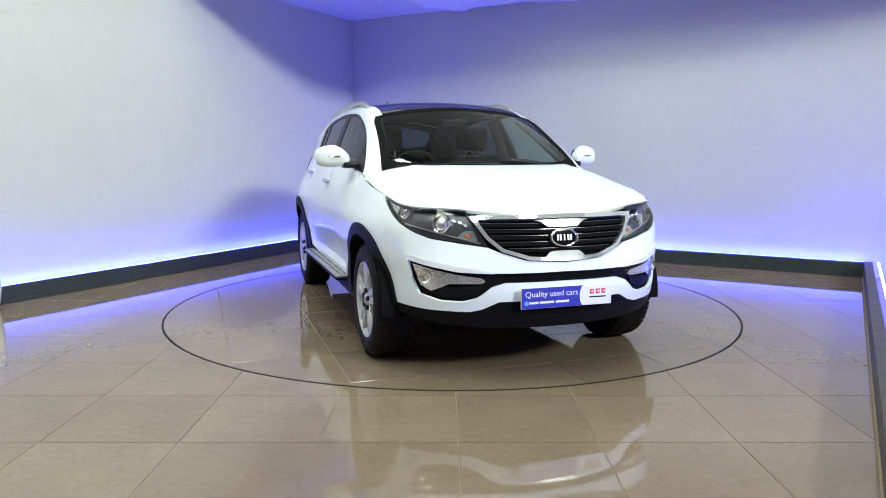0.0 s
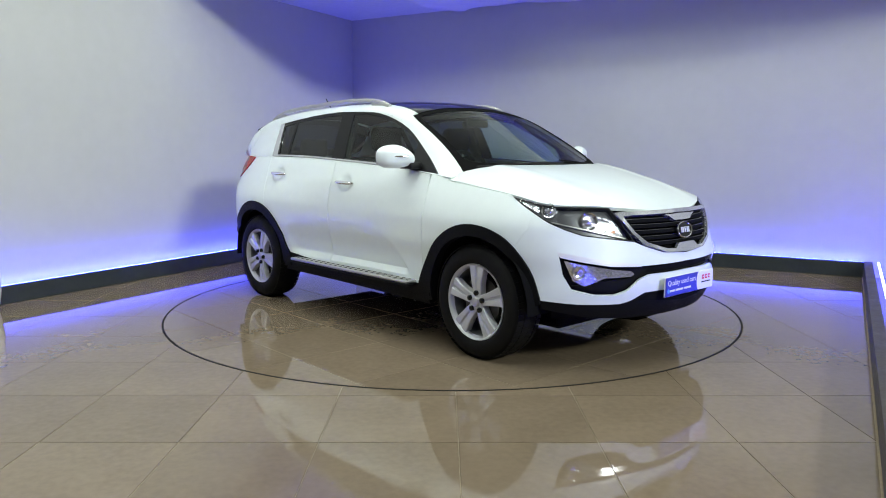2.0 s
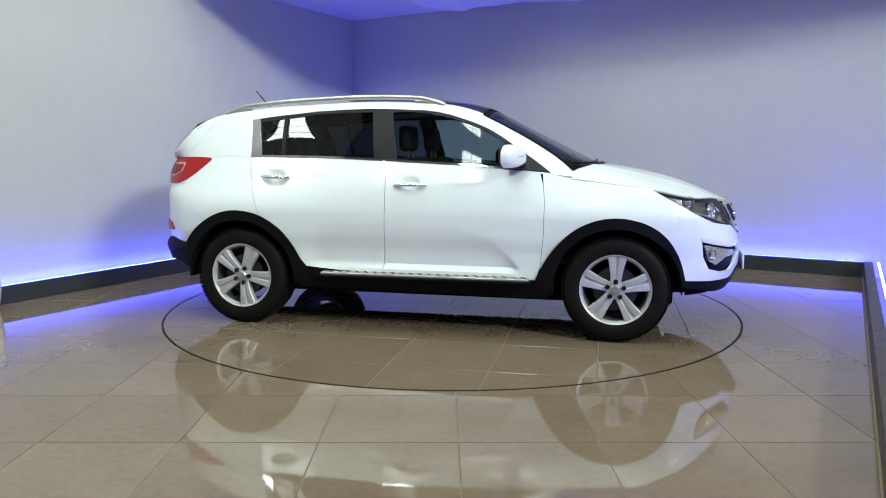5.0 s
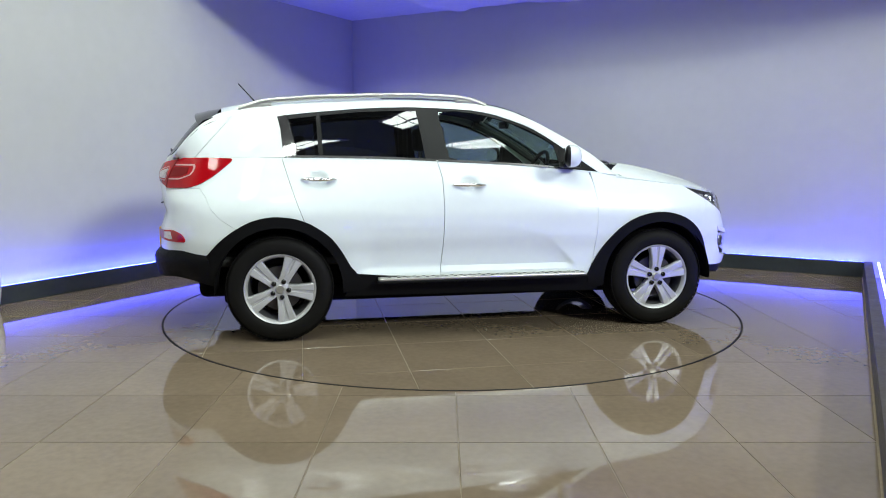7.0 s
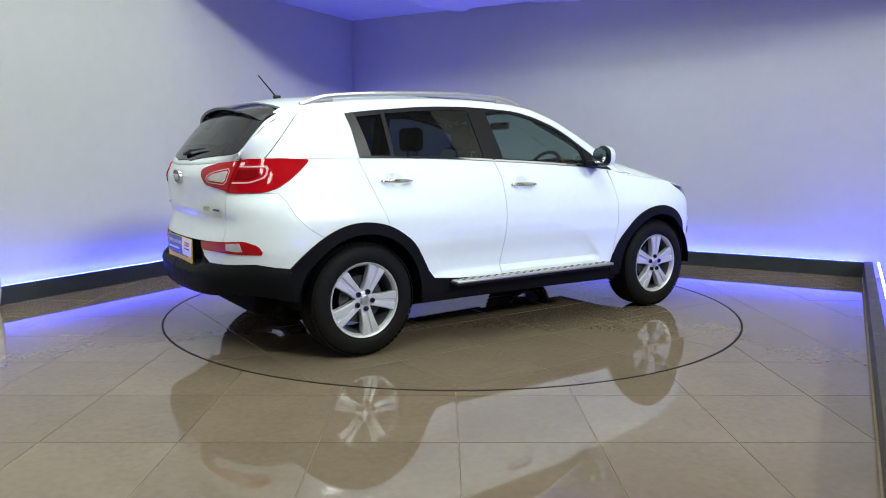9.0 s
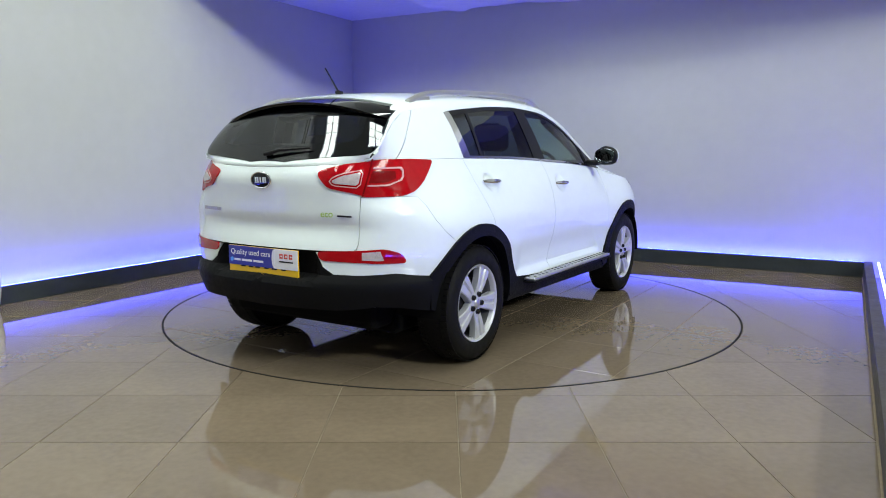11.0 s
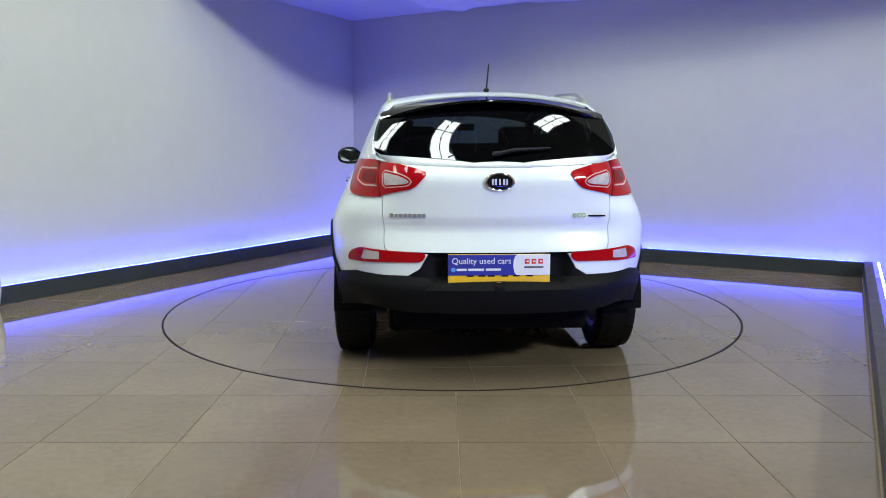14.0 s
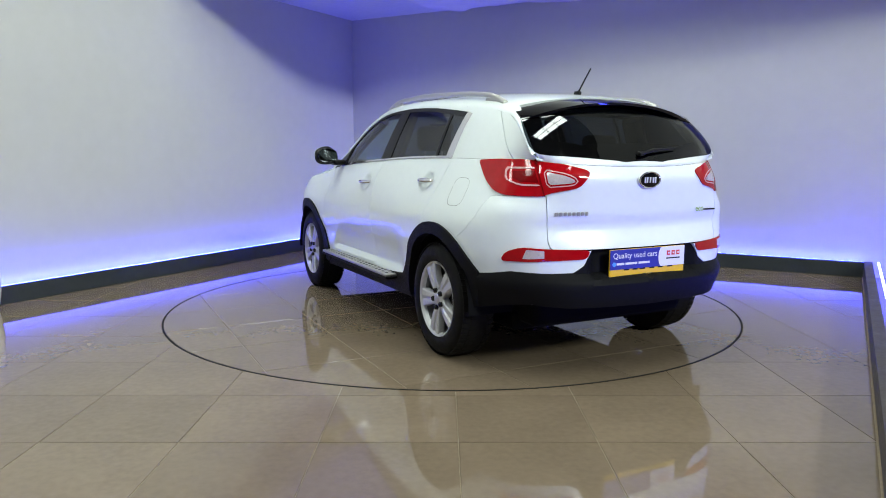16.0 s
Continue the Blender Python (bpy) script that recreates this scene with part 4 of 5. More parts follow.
def wheel(x, side, turn):
    """Tyre, alloy rim with five twin spokes, nuts, cap and brake disc, facing outward."""
    root = new("wheel")
    root.parent = CAR
    root.location = (x, 0.79 * side, 0.347)
    w = 0.108
    prof = [(0.222, -w + 0.012), (0.235, -w), (0.29, -w - 0.006), (0.325, -w + 0.012), (0.342, -w + 0.035), (0.3465, -0.03), (0.347, 0.0), (0.3465, 0.03), (0.342, w - 0.035), (0.334, w - 0.018), (0.318, w - 0.002), (0.29, w + 0.007), (0.262, w + 0.008), (0.24, w + 0.003), (0.232, w - 0.004), (0.226, w - 0.016)]
    tyre = part("tyre", lathe(prof, 88, 0, side), RUBBER, root, "black road tyre with grooved tread", True, 50)
    # tread: blocks in four rows round the tyre
    verts, faces = [], []
    for row, (y0, y1) in enumerate(((-0.098, -0.058), (-0.048, -0.006), (0.006, 0.048), (0.058, 0.098))):
        n = 60
        for k in range(n):
            a0, a1 = 2 * math.pi * (k + 0.5 * (row % 2)) / n, 2 * math.pi * (k + 0.5 * (row % 2) + 0.78) / n
            base = len(verts)
            skew = 0.012 * (1 if row < 2 else -1)
            for r0 in (0.0, 0.005):
                for a, y, s in ((a0, y0, 0), (a0, y1, 1), (a1, y1, 1), (a1, y0, 0)):
                    edge = 0.343 if abs(y) < 0.06 else (0.3385 if abs(y) > 0.09 else 0.343)
                    r = edge + r0
                    verts.append((r * math.cos(a + skew * s), y * side, r * math.sin(a + skew * s)))
            b = base
            faces += [(b + 4, b + 5, b + 6, b + 7)] + [(b + i, b + (i + 1) % 4, b + 4 + (i + 1) % 4, b + 4 + i) for i in range(4)]
    mesh_object("tread", verts, faces, RUBBER, tyre)
    rimp = [(0.226, w - 0.018), (0.231, w - 0.006), (0.229, w + 0.001), (0.222, w - 0.002), (0.214, w - 0.012), (0.207, w - 0.030)]
    part("barrel", lathe([(0.207, w - 0.030), (0.198, w - 0.06), (0.192, 0.0), (0.19, -w + 0.02), (0.222, -w + 0.01)], 48, 0, side), SHADED_BARREL, root, "inner barrel with its shade put into the grey", True)
    rim = part("rim", lathe(rimp, 72, 0, side), SILVER, root, "silver alloy rim with five twin spokes", True, 40)
    for k in range(5):
        bm = bmesh.new()
        rows = []
        # across: outer flank, ridge, groove, ridge, flank; along: from the hub to the rim
        for r, half, y, groove in ((0.045, 0.033, w - 0.016, 0.0), (0.075, 0.036, w - 0.012, 0.003), (0.11, 0.040, w - 0.006, 0.010), (0.15, 0.047, w - 0.004, 0.015), (0.19, 0.056, w - 0.005, 0.013), (0.222, 0.064, w - 0.008, 0.006)):
            line = []
            for f, dy in ((-1.0, -0.045), (-1.0, -0.006), (-0.88, 0.0), (-0.26, -0.002), (-0.12, -groove), (0.12, -groove), (0.26, -0.002), (0.88, 0.0), (1.0, -0.006), (1.0, -0.045)):
                line.append(bm.verts.new((f * half, (y + dy) * side, r)))
            rows.append(line)
        for a, b in zip(rows, rows[1:]):
            for i in range(len(a) - 1):
                bm.faces.new((a[i], a[i + 1], b[i + 1], b[i]))
        spoke = part("spoke", bm, SILVER, rim, "", True, 18)
        spoke.rotation_euler = (0, radians(turn + 72 * k), 0)
        # nuts stand between the spokes' roots
        nut = part("wheel_nut", lathe([(0.0, 0.010), (0.010, 0.009), (0.0155, 0.004), (0.0165, -0.01)], 14, w - 0.006, side), GLOSS_BLACK, root)
        a = radians(turn + 72 * k)
        nut.location = (0.054 * math.sin(a), 0, 0.054 * math.cos(a))
    part("hub", lathe([(0.0, w - 0.004), (0.028, w - 0.005), (0.033, w - 0.011), (0.045, w - 0.013), (0.058, w - 0.018), (0.062, w - 0.05)], 40, 0, side), SILVER, root, "silver wheel hub", True)
    part("wheel_cap", lathe([(0.0, w + 0.0005), (0.024, w - 0.001), (0.029, w - 0.006)], 32, 0, side), RAIL, root, "round silver wheel cap", True)
    part("brake_disc", lathe([(0.06, 0.045), (0.145, 0.045), (0.145, 0.025), (0.06, 0.025)], 48, 0, side), DISC, root, "steel brake disc")
    part("wheel_back", lathe([(0.0, 0.0), (0.15, 0.0), (0.15, -0.02)], 40, 0, side), DARK, root)
    return root


def wheel_wells():
    for x in (-1.315, 1.315):
        for side in BOTH:
            bm = bmesh.new()
            rings = []
            for y in (0.60, 0.93 if x > 0 else 0.935):
                yy = y if y < 0.7 else 0.895
                rings.append([bm.verts.new((x + 0.412 * math.cos(radians(a)), yy * side, 0.345 + 0.412 * math.sin(radians(a)))) for a in range(-3, 184, 6)])
            for k in range(len(rings[0]) - 1):
                bm.faces.new((rings[0][k], rings[0][k + 1], rings[1][k + 1], rings[1][k]))
            mid = bm.verts.new((x, 0.60 * side, 0.345))
            for k in range(len(rings[0]) - 1):
                bm.faces.new((rings[0][k], rings[0][k + 1], mid))
            part("wheel_well", bm, DARK, CAR, "black wheel well liner", True)


def underbody():
    """Dark floor pan, and an added near-black inner shell that puts shade behind the panel gaps."""
    verts, faces = [], []
    us, zs = np.linspace(U0, U1, 120), np.linspace(0.30, 1.0, 16)
    idx = {}
    for side in BOTH:
        for i, u in enumerate(us):
            top = min(top_line(u) - 0.03, 1.16)
            base = 0.30 + 0.15 * step(-1.5, -1.7, np.interp(u, ARC, RIM_LINE[:, 0]))
            for j in range(16):
                z = base + (top - base) * j / 15
                p = lower(u, z)
                n = Vector((np.interp(u, ARC, NX), np.interp(u, ARC, NY), 0))
                p = p - n * 0.05
                idx[side, i, j] = len(verts)
                verts.append((p.x, p.y * side, p.z))
        for i in range(119):
            for j in range(15):
                q = [idx[side, i, j], idx[side, i + 1, j], idx[side, i + 1, j + 1], idx[side, i, j + 1]]
                c = sum((Vector(verts[k]) for k in q), Vector()) / 4
                if min((Vector((c.x, c.z)) - Vector((wx, 0.345))).length for wx in (-1.315, 1.315)) > 0.44 or abs(c.y) < 0.55:
                    faces.append(tuple(q))
    finish("inner_shell", verts, faces, DARK, CAR)
    part("floor_pan", block(0.0, 0, 0.255, 3.4, 1.16, 0.12, 0.03), DARK, CAR, "dark underside of the car")
    part("side_floor", block(0.0, 0, 0.30, 1.75, 1.70, 0.06, 0.02), DARK, CAR)
    part("tank", block(-1.62, 0, 0.335, 0.50, 1.1, 0.19, 0.05), DARK, CAR)
    part("nose_pan", block(1.66, 0, 0.32, 0.45, 1.10, 0.08, 0.03), DARK, CAR)


def lamps():
    top = [(u, top_line(u) - 0.006) for u in np.linspace(S(1.50, 1.0)[0], F(0.495, 0.905)[0], 16)]
    head = top + [F(0.470, 0.87), F(0.432, 0.80), F(0.402, 0.738)] + flank(LAMP_LOW[:-1])
    for side in BOTH:
        lamp = patch("headlight", head, lower, LAMP_INNER, CAR, size=0.03, lift=-0.038, flange=0.0, sides=(side,), label="large swept headlight with twin round lenses")[0]
        patch("headlight_rim", head, lower, SATIN_BLACK, lamp, size=0.03, holes=[shrunk(head, 0.006)], lift=-0.004, flange=0.034, sides=(side,))
        white = [S(1.55, 0.986), S(1.62, 0.984), S(1.71, 0.962), S(1.725, 0.905), S(1.66, 0.930)]
        patch("side_reflector", white, lower, CLEAR, lamp, size=0.016, lift=-0.022, flange=0.015, sides=(side,), label="bright silvered reflector")
        patch("indicator_reflector", [F(0.452, 0.772), F(0.470, 0.828), F(0.520, 0.822), F(0.555, 0.792), F(0.50, 0.775)], lower, CLEAR, lamp, size=0.012, lift=-0.03, flange=0.012, sides=(side,), label="faceted silver indicator reflector")
        patch("indicator_bulb", [F(0.492, 0.792), F(0.494, 0.808), F(0.512, 0.808), F(0.514, 0.792)], lower, AMBER, lamp, size=0.01, lift=-0.026, flange=0.006, sides=(side,), label="small amber bulb")
        for y, z in ((0.520, 0.862), (0.548, 0.872), (0.578, 0.884), (0.497, 0.846)):
            patch("light_cell", [F(y, z), F(y + 0.017, z + 0.003), F(y + 0.018, z + 0.016), F(y + 0.001, z + 0.013)], lower, BRIGHT, lamp, size=0.012, lift=-0.024, flange=0.01, sides=(side,), label="small square light cell")
        divider = [F(0.437, 0.762), F(0.444, 0.758), S(1.80, 0.852), S(1.795, 0.860)]
        patch("lamp_ledge", divider, lower, RAIL, lamp, size=0.02, lift=-0.024, flange=0.012, sides=(side,), label="slim silver ledge under the lenses")
        for (u, z), r in ((S(1.765, 0.914), 0.043), (F(0.625, 0.856), 0.052)):
            p = lower(u, z)
            n = Vector((np.interp(u, ARC, NX), np.interp(u, ARC, NY), 0.18))
            n.normalize()
            at = Vector((p.x, p.y * side, p.z))
            n.y *= side
            rot = n.to_track_quat("Y", "Z").to_matrix().to_4x4()
            lens = part("projector", lathe([(0.0, 0.012), (r * 0.4, 0.008), (r * 0.68, -0.004), (r * 0.74, -0.02)], 28), CLEAR, lamp, "round projector lens", True)
            lens.matrix_local = Matrix.Translation(at - n * 0.026) @ rot
            bez = part("bezel", lathe([(r * 0.72, -0.025), (r * 0.78, 0.004), (r * 0.95, 0.008), (r, -0.004), (r * 1.02, -0.04)], 28), CHROME, lamp, "chrome lens ring", True)
            bez.matrix_local = Matrix.Translation(at - n * 0.026) @ rot
        patch("lens_cover", head, lower, COVER, lamp, size=0.04, lift=0.0025, flange=0.0, sides=(side,), label="clear lens cover")
        # tail lamp over wing and tailgate
        tail = flank([(-1.585, 1.186), (-1.75, 1.193), (-1.91, 1.190)]) + [R(0.63, 1.186), R(0.50, 1.165), R(0.385, 1.135), R(0.37, 1.115), R(0.435, 1.045), R(0.59, 1.012), R(0.62, 0.998)] + flank([(-1.98, 0.998), (-1.87, 1.003), (-1.80, 1.025), (-1.72, 1.072), (-1.645, 1.132)])
        t = patch("tail_light", softened(tail), lower, RED, CAR, size=0.025, lift=0.007, flange=0.02, sides=(side,), label="red wraparound tail light")[0]
        cl = softened([R(0.450, 1.084), R(0.468, 1.062), R(0.592, 1.050), R(0.592, 1.132), R(0.50, 1.110)], 1)
        patch("reversing_border", shrunk(cl, -0.007), lower, PALE, t, size=0.02, holes=[shrunk(cl, -0.002)], lift=0.0085, flange=0.004, sides=(side,), label="pale border strip")
        patch("reversing_lens", shrunk(cl, 0.007), lower, FROSTED, t, size=0.02, lift=0.0095, flange=0.004, sides=(side,), label="clear reversing lens")
        hook = [R(0.625, 1.148), S(-1.93, 1.148), S(-1.82, 1.150), S(-1.845, 1.085), S(-1.93, 1.052), R(0.625, 1.052), R(0.625, 1.059), S(-1.928, 1.060), S(-1.853, 1.088), S(-1.833, 1.141), S(-1.93, 1.140), R(0.625, 1.140)]
        patch("light_guide", softened(hook, 1), lower, PALE, t, size=0.02, lift=0.0105, flange=0.004, sides=(side,), label="pale curved light guide")
        patch("brake_lens", [R(0.628, 1.13), S(-1.93, 1.13), S(-1.87, 1.128), S(-1.88, 1.092), S(-1.93, 1.072), R(0.628, 1.070)], lower, DEEP_RED, t, size=0.02, lift=0.009, flange=0.004, sides=(side,))
        patch("lamp_split", [R(0.606, 1.19), R(0.612, 1.19), R(0.612, 1.0), R(0.606, 1.0)], lower, DEEP_RED, t, size=0.03, lift=0.0095, flange=0.004, sides=(side,))
        refl = [R(0.372, 0.710), R(0.395, 0.664), R(0.60, 0.659)] + flank([(-2.02, 0.655), (-1.895, 0.655), (-1.92, 0.705)]) + [R(0.72, 0.732), R(0.60, 0.722)]
        t = patch("bumper_reflector", softened(refl), lower, RED, CAR, size=0.02, lift=0.006, flange=0.015, sides=(side,), label="red reflector strip with clear lens")[0]
        patch("clear_lens", [R(0.620, 0.674), R(0.620, 0.712), R(0.70, 0.719), S(-2.0, 0.709), S(-1.99, 0.672), R(0.69, 0.670)], lower, FROSTED, t, size=0.02, lift=0.008, flange=0.004, sides=(side,))
        # fog lamp in its pocket
        lens = [S(1.868, 0.640), S(1.95, 0.620), F(0.56, 0.592), F(0.45, 0.578), F(0.43, 0.560), F(0.45, 0.548), F(0.60, 0.545), S(1.955, 0.500), S(1.905, 0.530)]
        fog = patch("fog_light", lens, lower, CLEAR, CAR, size=0.014, lift=-0.008, flange=0.03, sides=(side,), label="clear faceted fog light")[0]
        p = lower(*S(1.93, 0.575))
        bowl = part("bulb", lathe([(0.0, 0.0), (0.02, 0.004), (0.034, 0.014), (0.040, 0.012)], 24), CHROME, fog, "round silver bowl", True)
        n = Vector((0.82, 0.57 * side, 0))
        bowl.matrix_local = Matrix.Translation(Vector((p.x, p.y * side, p.z)) - n * 0.012) @ n.to_track_quat("Y", "Z").to_matrix().to_4x4()
        chrome = [S(1.838, 0.690), S(1.93, 0.668), F(0.56, 0.637), F(0.42, 0.616), F(0.385, 0.600), F(0.56, 0.608), S(1.93, 0.637), S(1.85, 0.660)]
        patch("fog_trim", chrome, lower, BRIGHT, CAR, size=0.02, lift=0.004, flange=0.015, sides=(side,), label="chrome strip over the fog light")
        patch("fog_lip", [S(1.90, 0.50), F(0.60, 0.528), F(0.45, 0.535), F(0.47, 0.50), F(0.55, 0.47), F(0.64, 0.468)], lower, PLASTIC, CAR, size=0.03, lift=-0.016, flange=0.03, sides=(side,))
    patch("fog_pocket", POCKET, lower, PLASTIC, CAR, size=0.04, lift=-0.032, flange=0.0, sides=BOTH, join=True, label="black plastic pocket across the bumper")
    # near-black sheet in the pocket, the slot's shade put in as colour
    patch("lower_slot", [F(0.0, 0.596), F(0.32, 0.593), F(0.34, 0.566), F(0.0, 0.566)], lower, DARK, CAR, size=0.05, lift=-0.024, flange=0.0, sides=BOTH, join=True)


def logo(at, facing, parent, scale=1.0, tilt=0.0):
    """An oval badge: dark ground, bright ring, plain bars for the mark."""
    root = new("badge")
    root.parent = parent
    root.matrix_local = Matrix.Translation(at) @ pose(0, 0, 0, 0, tilt, 0 if facing > 0 else 180)
    n = 40
    a, b = 0.066 * scale, 0.0395 * scale

    def oval(k, r):
        return (0.0, a * r * math.cos(2 * math.pi * k / n), b * r * math.sin(2 * math.pi * k / n))
    bm = bmesh.new()
    rings = []
    for r, x in ((0.0, 0.007), (0.5, 0.007), (0.86, 0.005), (0.86, 0.0)):
        rings.append([bm.verts.new((x, *oval(k, max(r, 0.001))[1:])) for k in range(n)])
    for p, q in zip(rings, rings[1:]):
        for k in range(n):
            bm.faces.new((p[k], p[(k + 1) % n], q[(k + 1) % n], q[k]))
    part("ground", bm, GLOSS_BLACK, root, "", True)
    bm = bmesh.new()
    rings = []
    for r, x in ((0.84, 0.0), (0.85, 0.008), (0.93, 0.011), (1.0, 0.007), (1.0, -0.002)):
        rings.append([bm.verts.new((x, *oval(k, r)[1:])) for k in range(n)])
    for p, q in zip(rings, rings[1:]):
        for k in range(n):
            bm.faces.new((p[k], p[(k + 1) % n], q[(k + 1) % n], q[k]))
    part("ring", bm, CHROME, root, "chrome ring", True)
    for y, w in ((-0.031, 0.007), (-0.018, 0.009), (0.0, 0.007), (0.018, 0.009), (0.031, 0.007)):
        part("bar", block(0.0085, y * scale, 0, 0.005, w * scale, 0.026 * scale, 0.0012, 1), BRIGHT, root)
    return root


BAR_GLINT = material("bar_glint", (0.12, 0.12, 0.125), 0.25, 0.9)


def grille():
    outer = [F(0.0, 0.656), F(0.20, 0.668), F(0.34, 0.712), F(0.41, 0.775), F(0.455, 0.845), F(0.485, 0.892), F(0.40, 0.896), F(0.0, 0.900)]
    inner = [F(0.0, 0.676), F(0.195, 0.687), F(0.328, 0.728), F(0.394, 0.786), F(0.432, 0.846), F(0.442, 0.872), F(0.38, 0.876), F(0.0, 0.879)]
    patch("grille_frame", outer + inner[::-1], lower, SATIN_CHROME, CAR, size=0.02, lift=0.012, flange=0.03, sides=BOTH, join=True, label="broad chrome grille surround")
    patch("grille_back", outer, lower, DARK, CAR, size=0.04, lift=-0.035, flange=0.0, sides=BOTH, join=True)
    # each black bar gets a thin grey line as its painted edge highlight
    for z, half in ((0.722, 0.30), (0.755, 0.355), (0.788, 0.39), (0.820, 0.415), (0.851, 0.43)):
        for k, (dz, h, mat, lift) in enumerate(((0.0, 0.010, DARK, -0.006), (0.009, 0.0013, BAR_GLINT, -0.004))):
            patch("grille_bar", [F(0.0, z + dz - h), F(half, z + dz - h), F(half, z + dz + h), F(0.0, z + dz + h)], lower, mat, CAR, size=0.05, lift=lift, flange=0.02, sides=BOTH, join=True)
    patch("grille_crest", [F(0.0, 0.836), F(0.085, 0.838), F(0.125, 0.862), F(0.16, 0.870), F(0.0, 0.872)], lower, SATIN_CHROME, CAR, size=0.02, lift=0.016, flange=0.02, sides=BOTH, join=True, label="chrome crest")
    patch("grille_foot", [F(0.0, 0.676), F(0.115, 0.682), F(0.09, 0.706), F(0.07, 0.712), F(0.0, 0.712)], lower, SATIN_CHROME, CAR, size=0.02, lift=0.014, flange=0.02, sides=BOTH, join=True, label="silver lower grille piece")
    p = lower(*F(0.0, 0.782))
    logo(Vector((p.x + 0.012, 0, 0.782)), 1, CAR, 1.25, -12)


def lettering(text, size, at, rot, mat, parent):
    """Raised words as one mesh."""
    cu = bpy.data.curves.new("lettering", "FONT")
    cu.body, cu.size, cu.extrude, cu.align_x, cu.align_y = text, size, 0.0006, "CENTER", "CENTER"
    cu.resolution_u = 3
    tmp = bpy.data.objects.new("lettering_source", cu)
    scene.collection.objects.link(tmp)
    bpy.context.view_layer.update()
    me = bpy.data.meshes.new_from_object(tmp.evaluated_get(bpy.context.evaluated_depsgraph_get()))
    bpy.data.objects.remove(tmp)
    me.materials.clear()
    me.materials.append(mat)
    ob = new("lettering", me)
    ob.parent = parent
    ob.matrix_local = Matrix.Translation(at) @ rot
    return ob


def plates():
    """Plates seen from outside: local x runs to the reader's right, local y up, z towards the reader."""
    for name, at, turn, h, label in (("front_plate", (2.196, 0.0, 0.475), 90, 0.112, "blue and white dealer plate"), ("rear_plate", (-2.156, 0.0, 0.633), -90, 0.150, "yellow plate behind a blue dealer sticker")):
        root = new(name)
        root.parent = CAR
        root.matrix_local = Matrix.Translation(at) @ pose(0, 0, 0, 90, 0, turn)
        front = turn > 0
        tagged(root, label)
        part("plate", block(0, 0, -0.006, 0.53, h, 0.010, 0.002, 1), WHITE if front else YELLOW, root)
        y0 = 0.0 if front else 0.020
        part("sticker", block(-0.085, y0, 0.0005, 0.360, 0.108, 0.003, 0.0008, 1), BLUE_PLATE, root, "blue sticker")
        part("sticker", block(0.18, y0, 0.0002, 0.170, 0.108, 0.003, 0.0008, 1), WHITE, root, "white sticker with red mark")
        n = 20
        bm = prism([(0.095 + 0.022 * math.cos(math.pi * (0.5 + k / n)), y0 + 0.053 * math.sin(math.pi * (0.5 + k / n))) for k in range(n + 1)], 0.0005, 0.0022)
        part("sticker_curve", bm, WHITE, root)
        lettering("Quality used cars", 0.044, Vector((-0.092, y0 + 0.020, 0.0028)), Matrix(), WHITE, root)
        part("dot", lathe_z(0.012, 0.003), SKY_BLUE, root).location = (-0.238, y0 - 0.024, 0.001)
        for k, (x, w) in enumerate(((-0.195, 0.052), (-0.120, 0.082), (-0.030, 0.078))):
            part("text_bar", block(x, y0 - 0.024, 0.002, w, 0.012, 0.0016, 0.0), WHITE, root)
        for x, w in ((0.145, 0.024), (0.18, 0.024), (0.215, 0.024)):
            part("mark_bar", block(x, y0 + 0.018, 0.002, w, 0.026, 0.0016, 0.0), RED_INK, root)
            part("mark_gap", block(x + 0.002, y0 + 0.018, 0.0028, w * 0.5, 0.008, 0.001, 0.0), WHITE, root)
        part("text_bar", block(0.18, y0 - 0.012, 0.002, 0.10, 0.007, 0.0016, 0.0), SATIN_BLACK, root)
        if not front:
            for x in (-0.15, -0.09, -0.04, 0.03, 0.09, 0.16):
                part("text_bar", block(x, -0.037, 0.0, 0.035, 0.008, 0.003, 0.0), SATIN_BLACK, root)
            part("text_bar", block(0.0, -0.068, 0.0, 0.075, 0.004, 0.003, 0.0), SATIN_BLACK, root)


def lathe_z(r, h, n=20):
    return prism([(r * math.cos(2 * math.pi * k / n), r * math.sin(2 * math.pi * k / n)) for k in range(n)], 0.0, h)


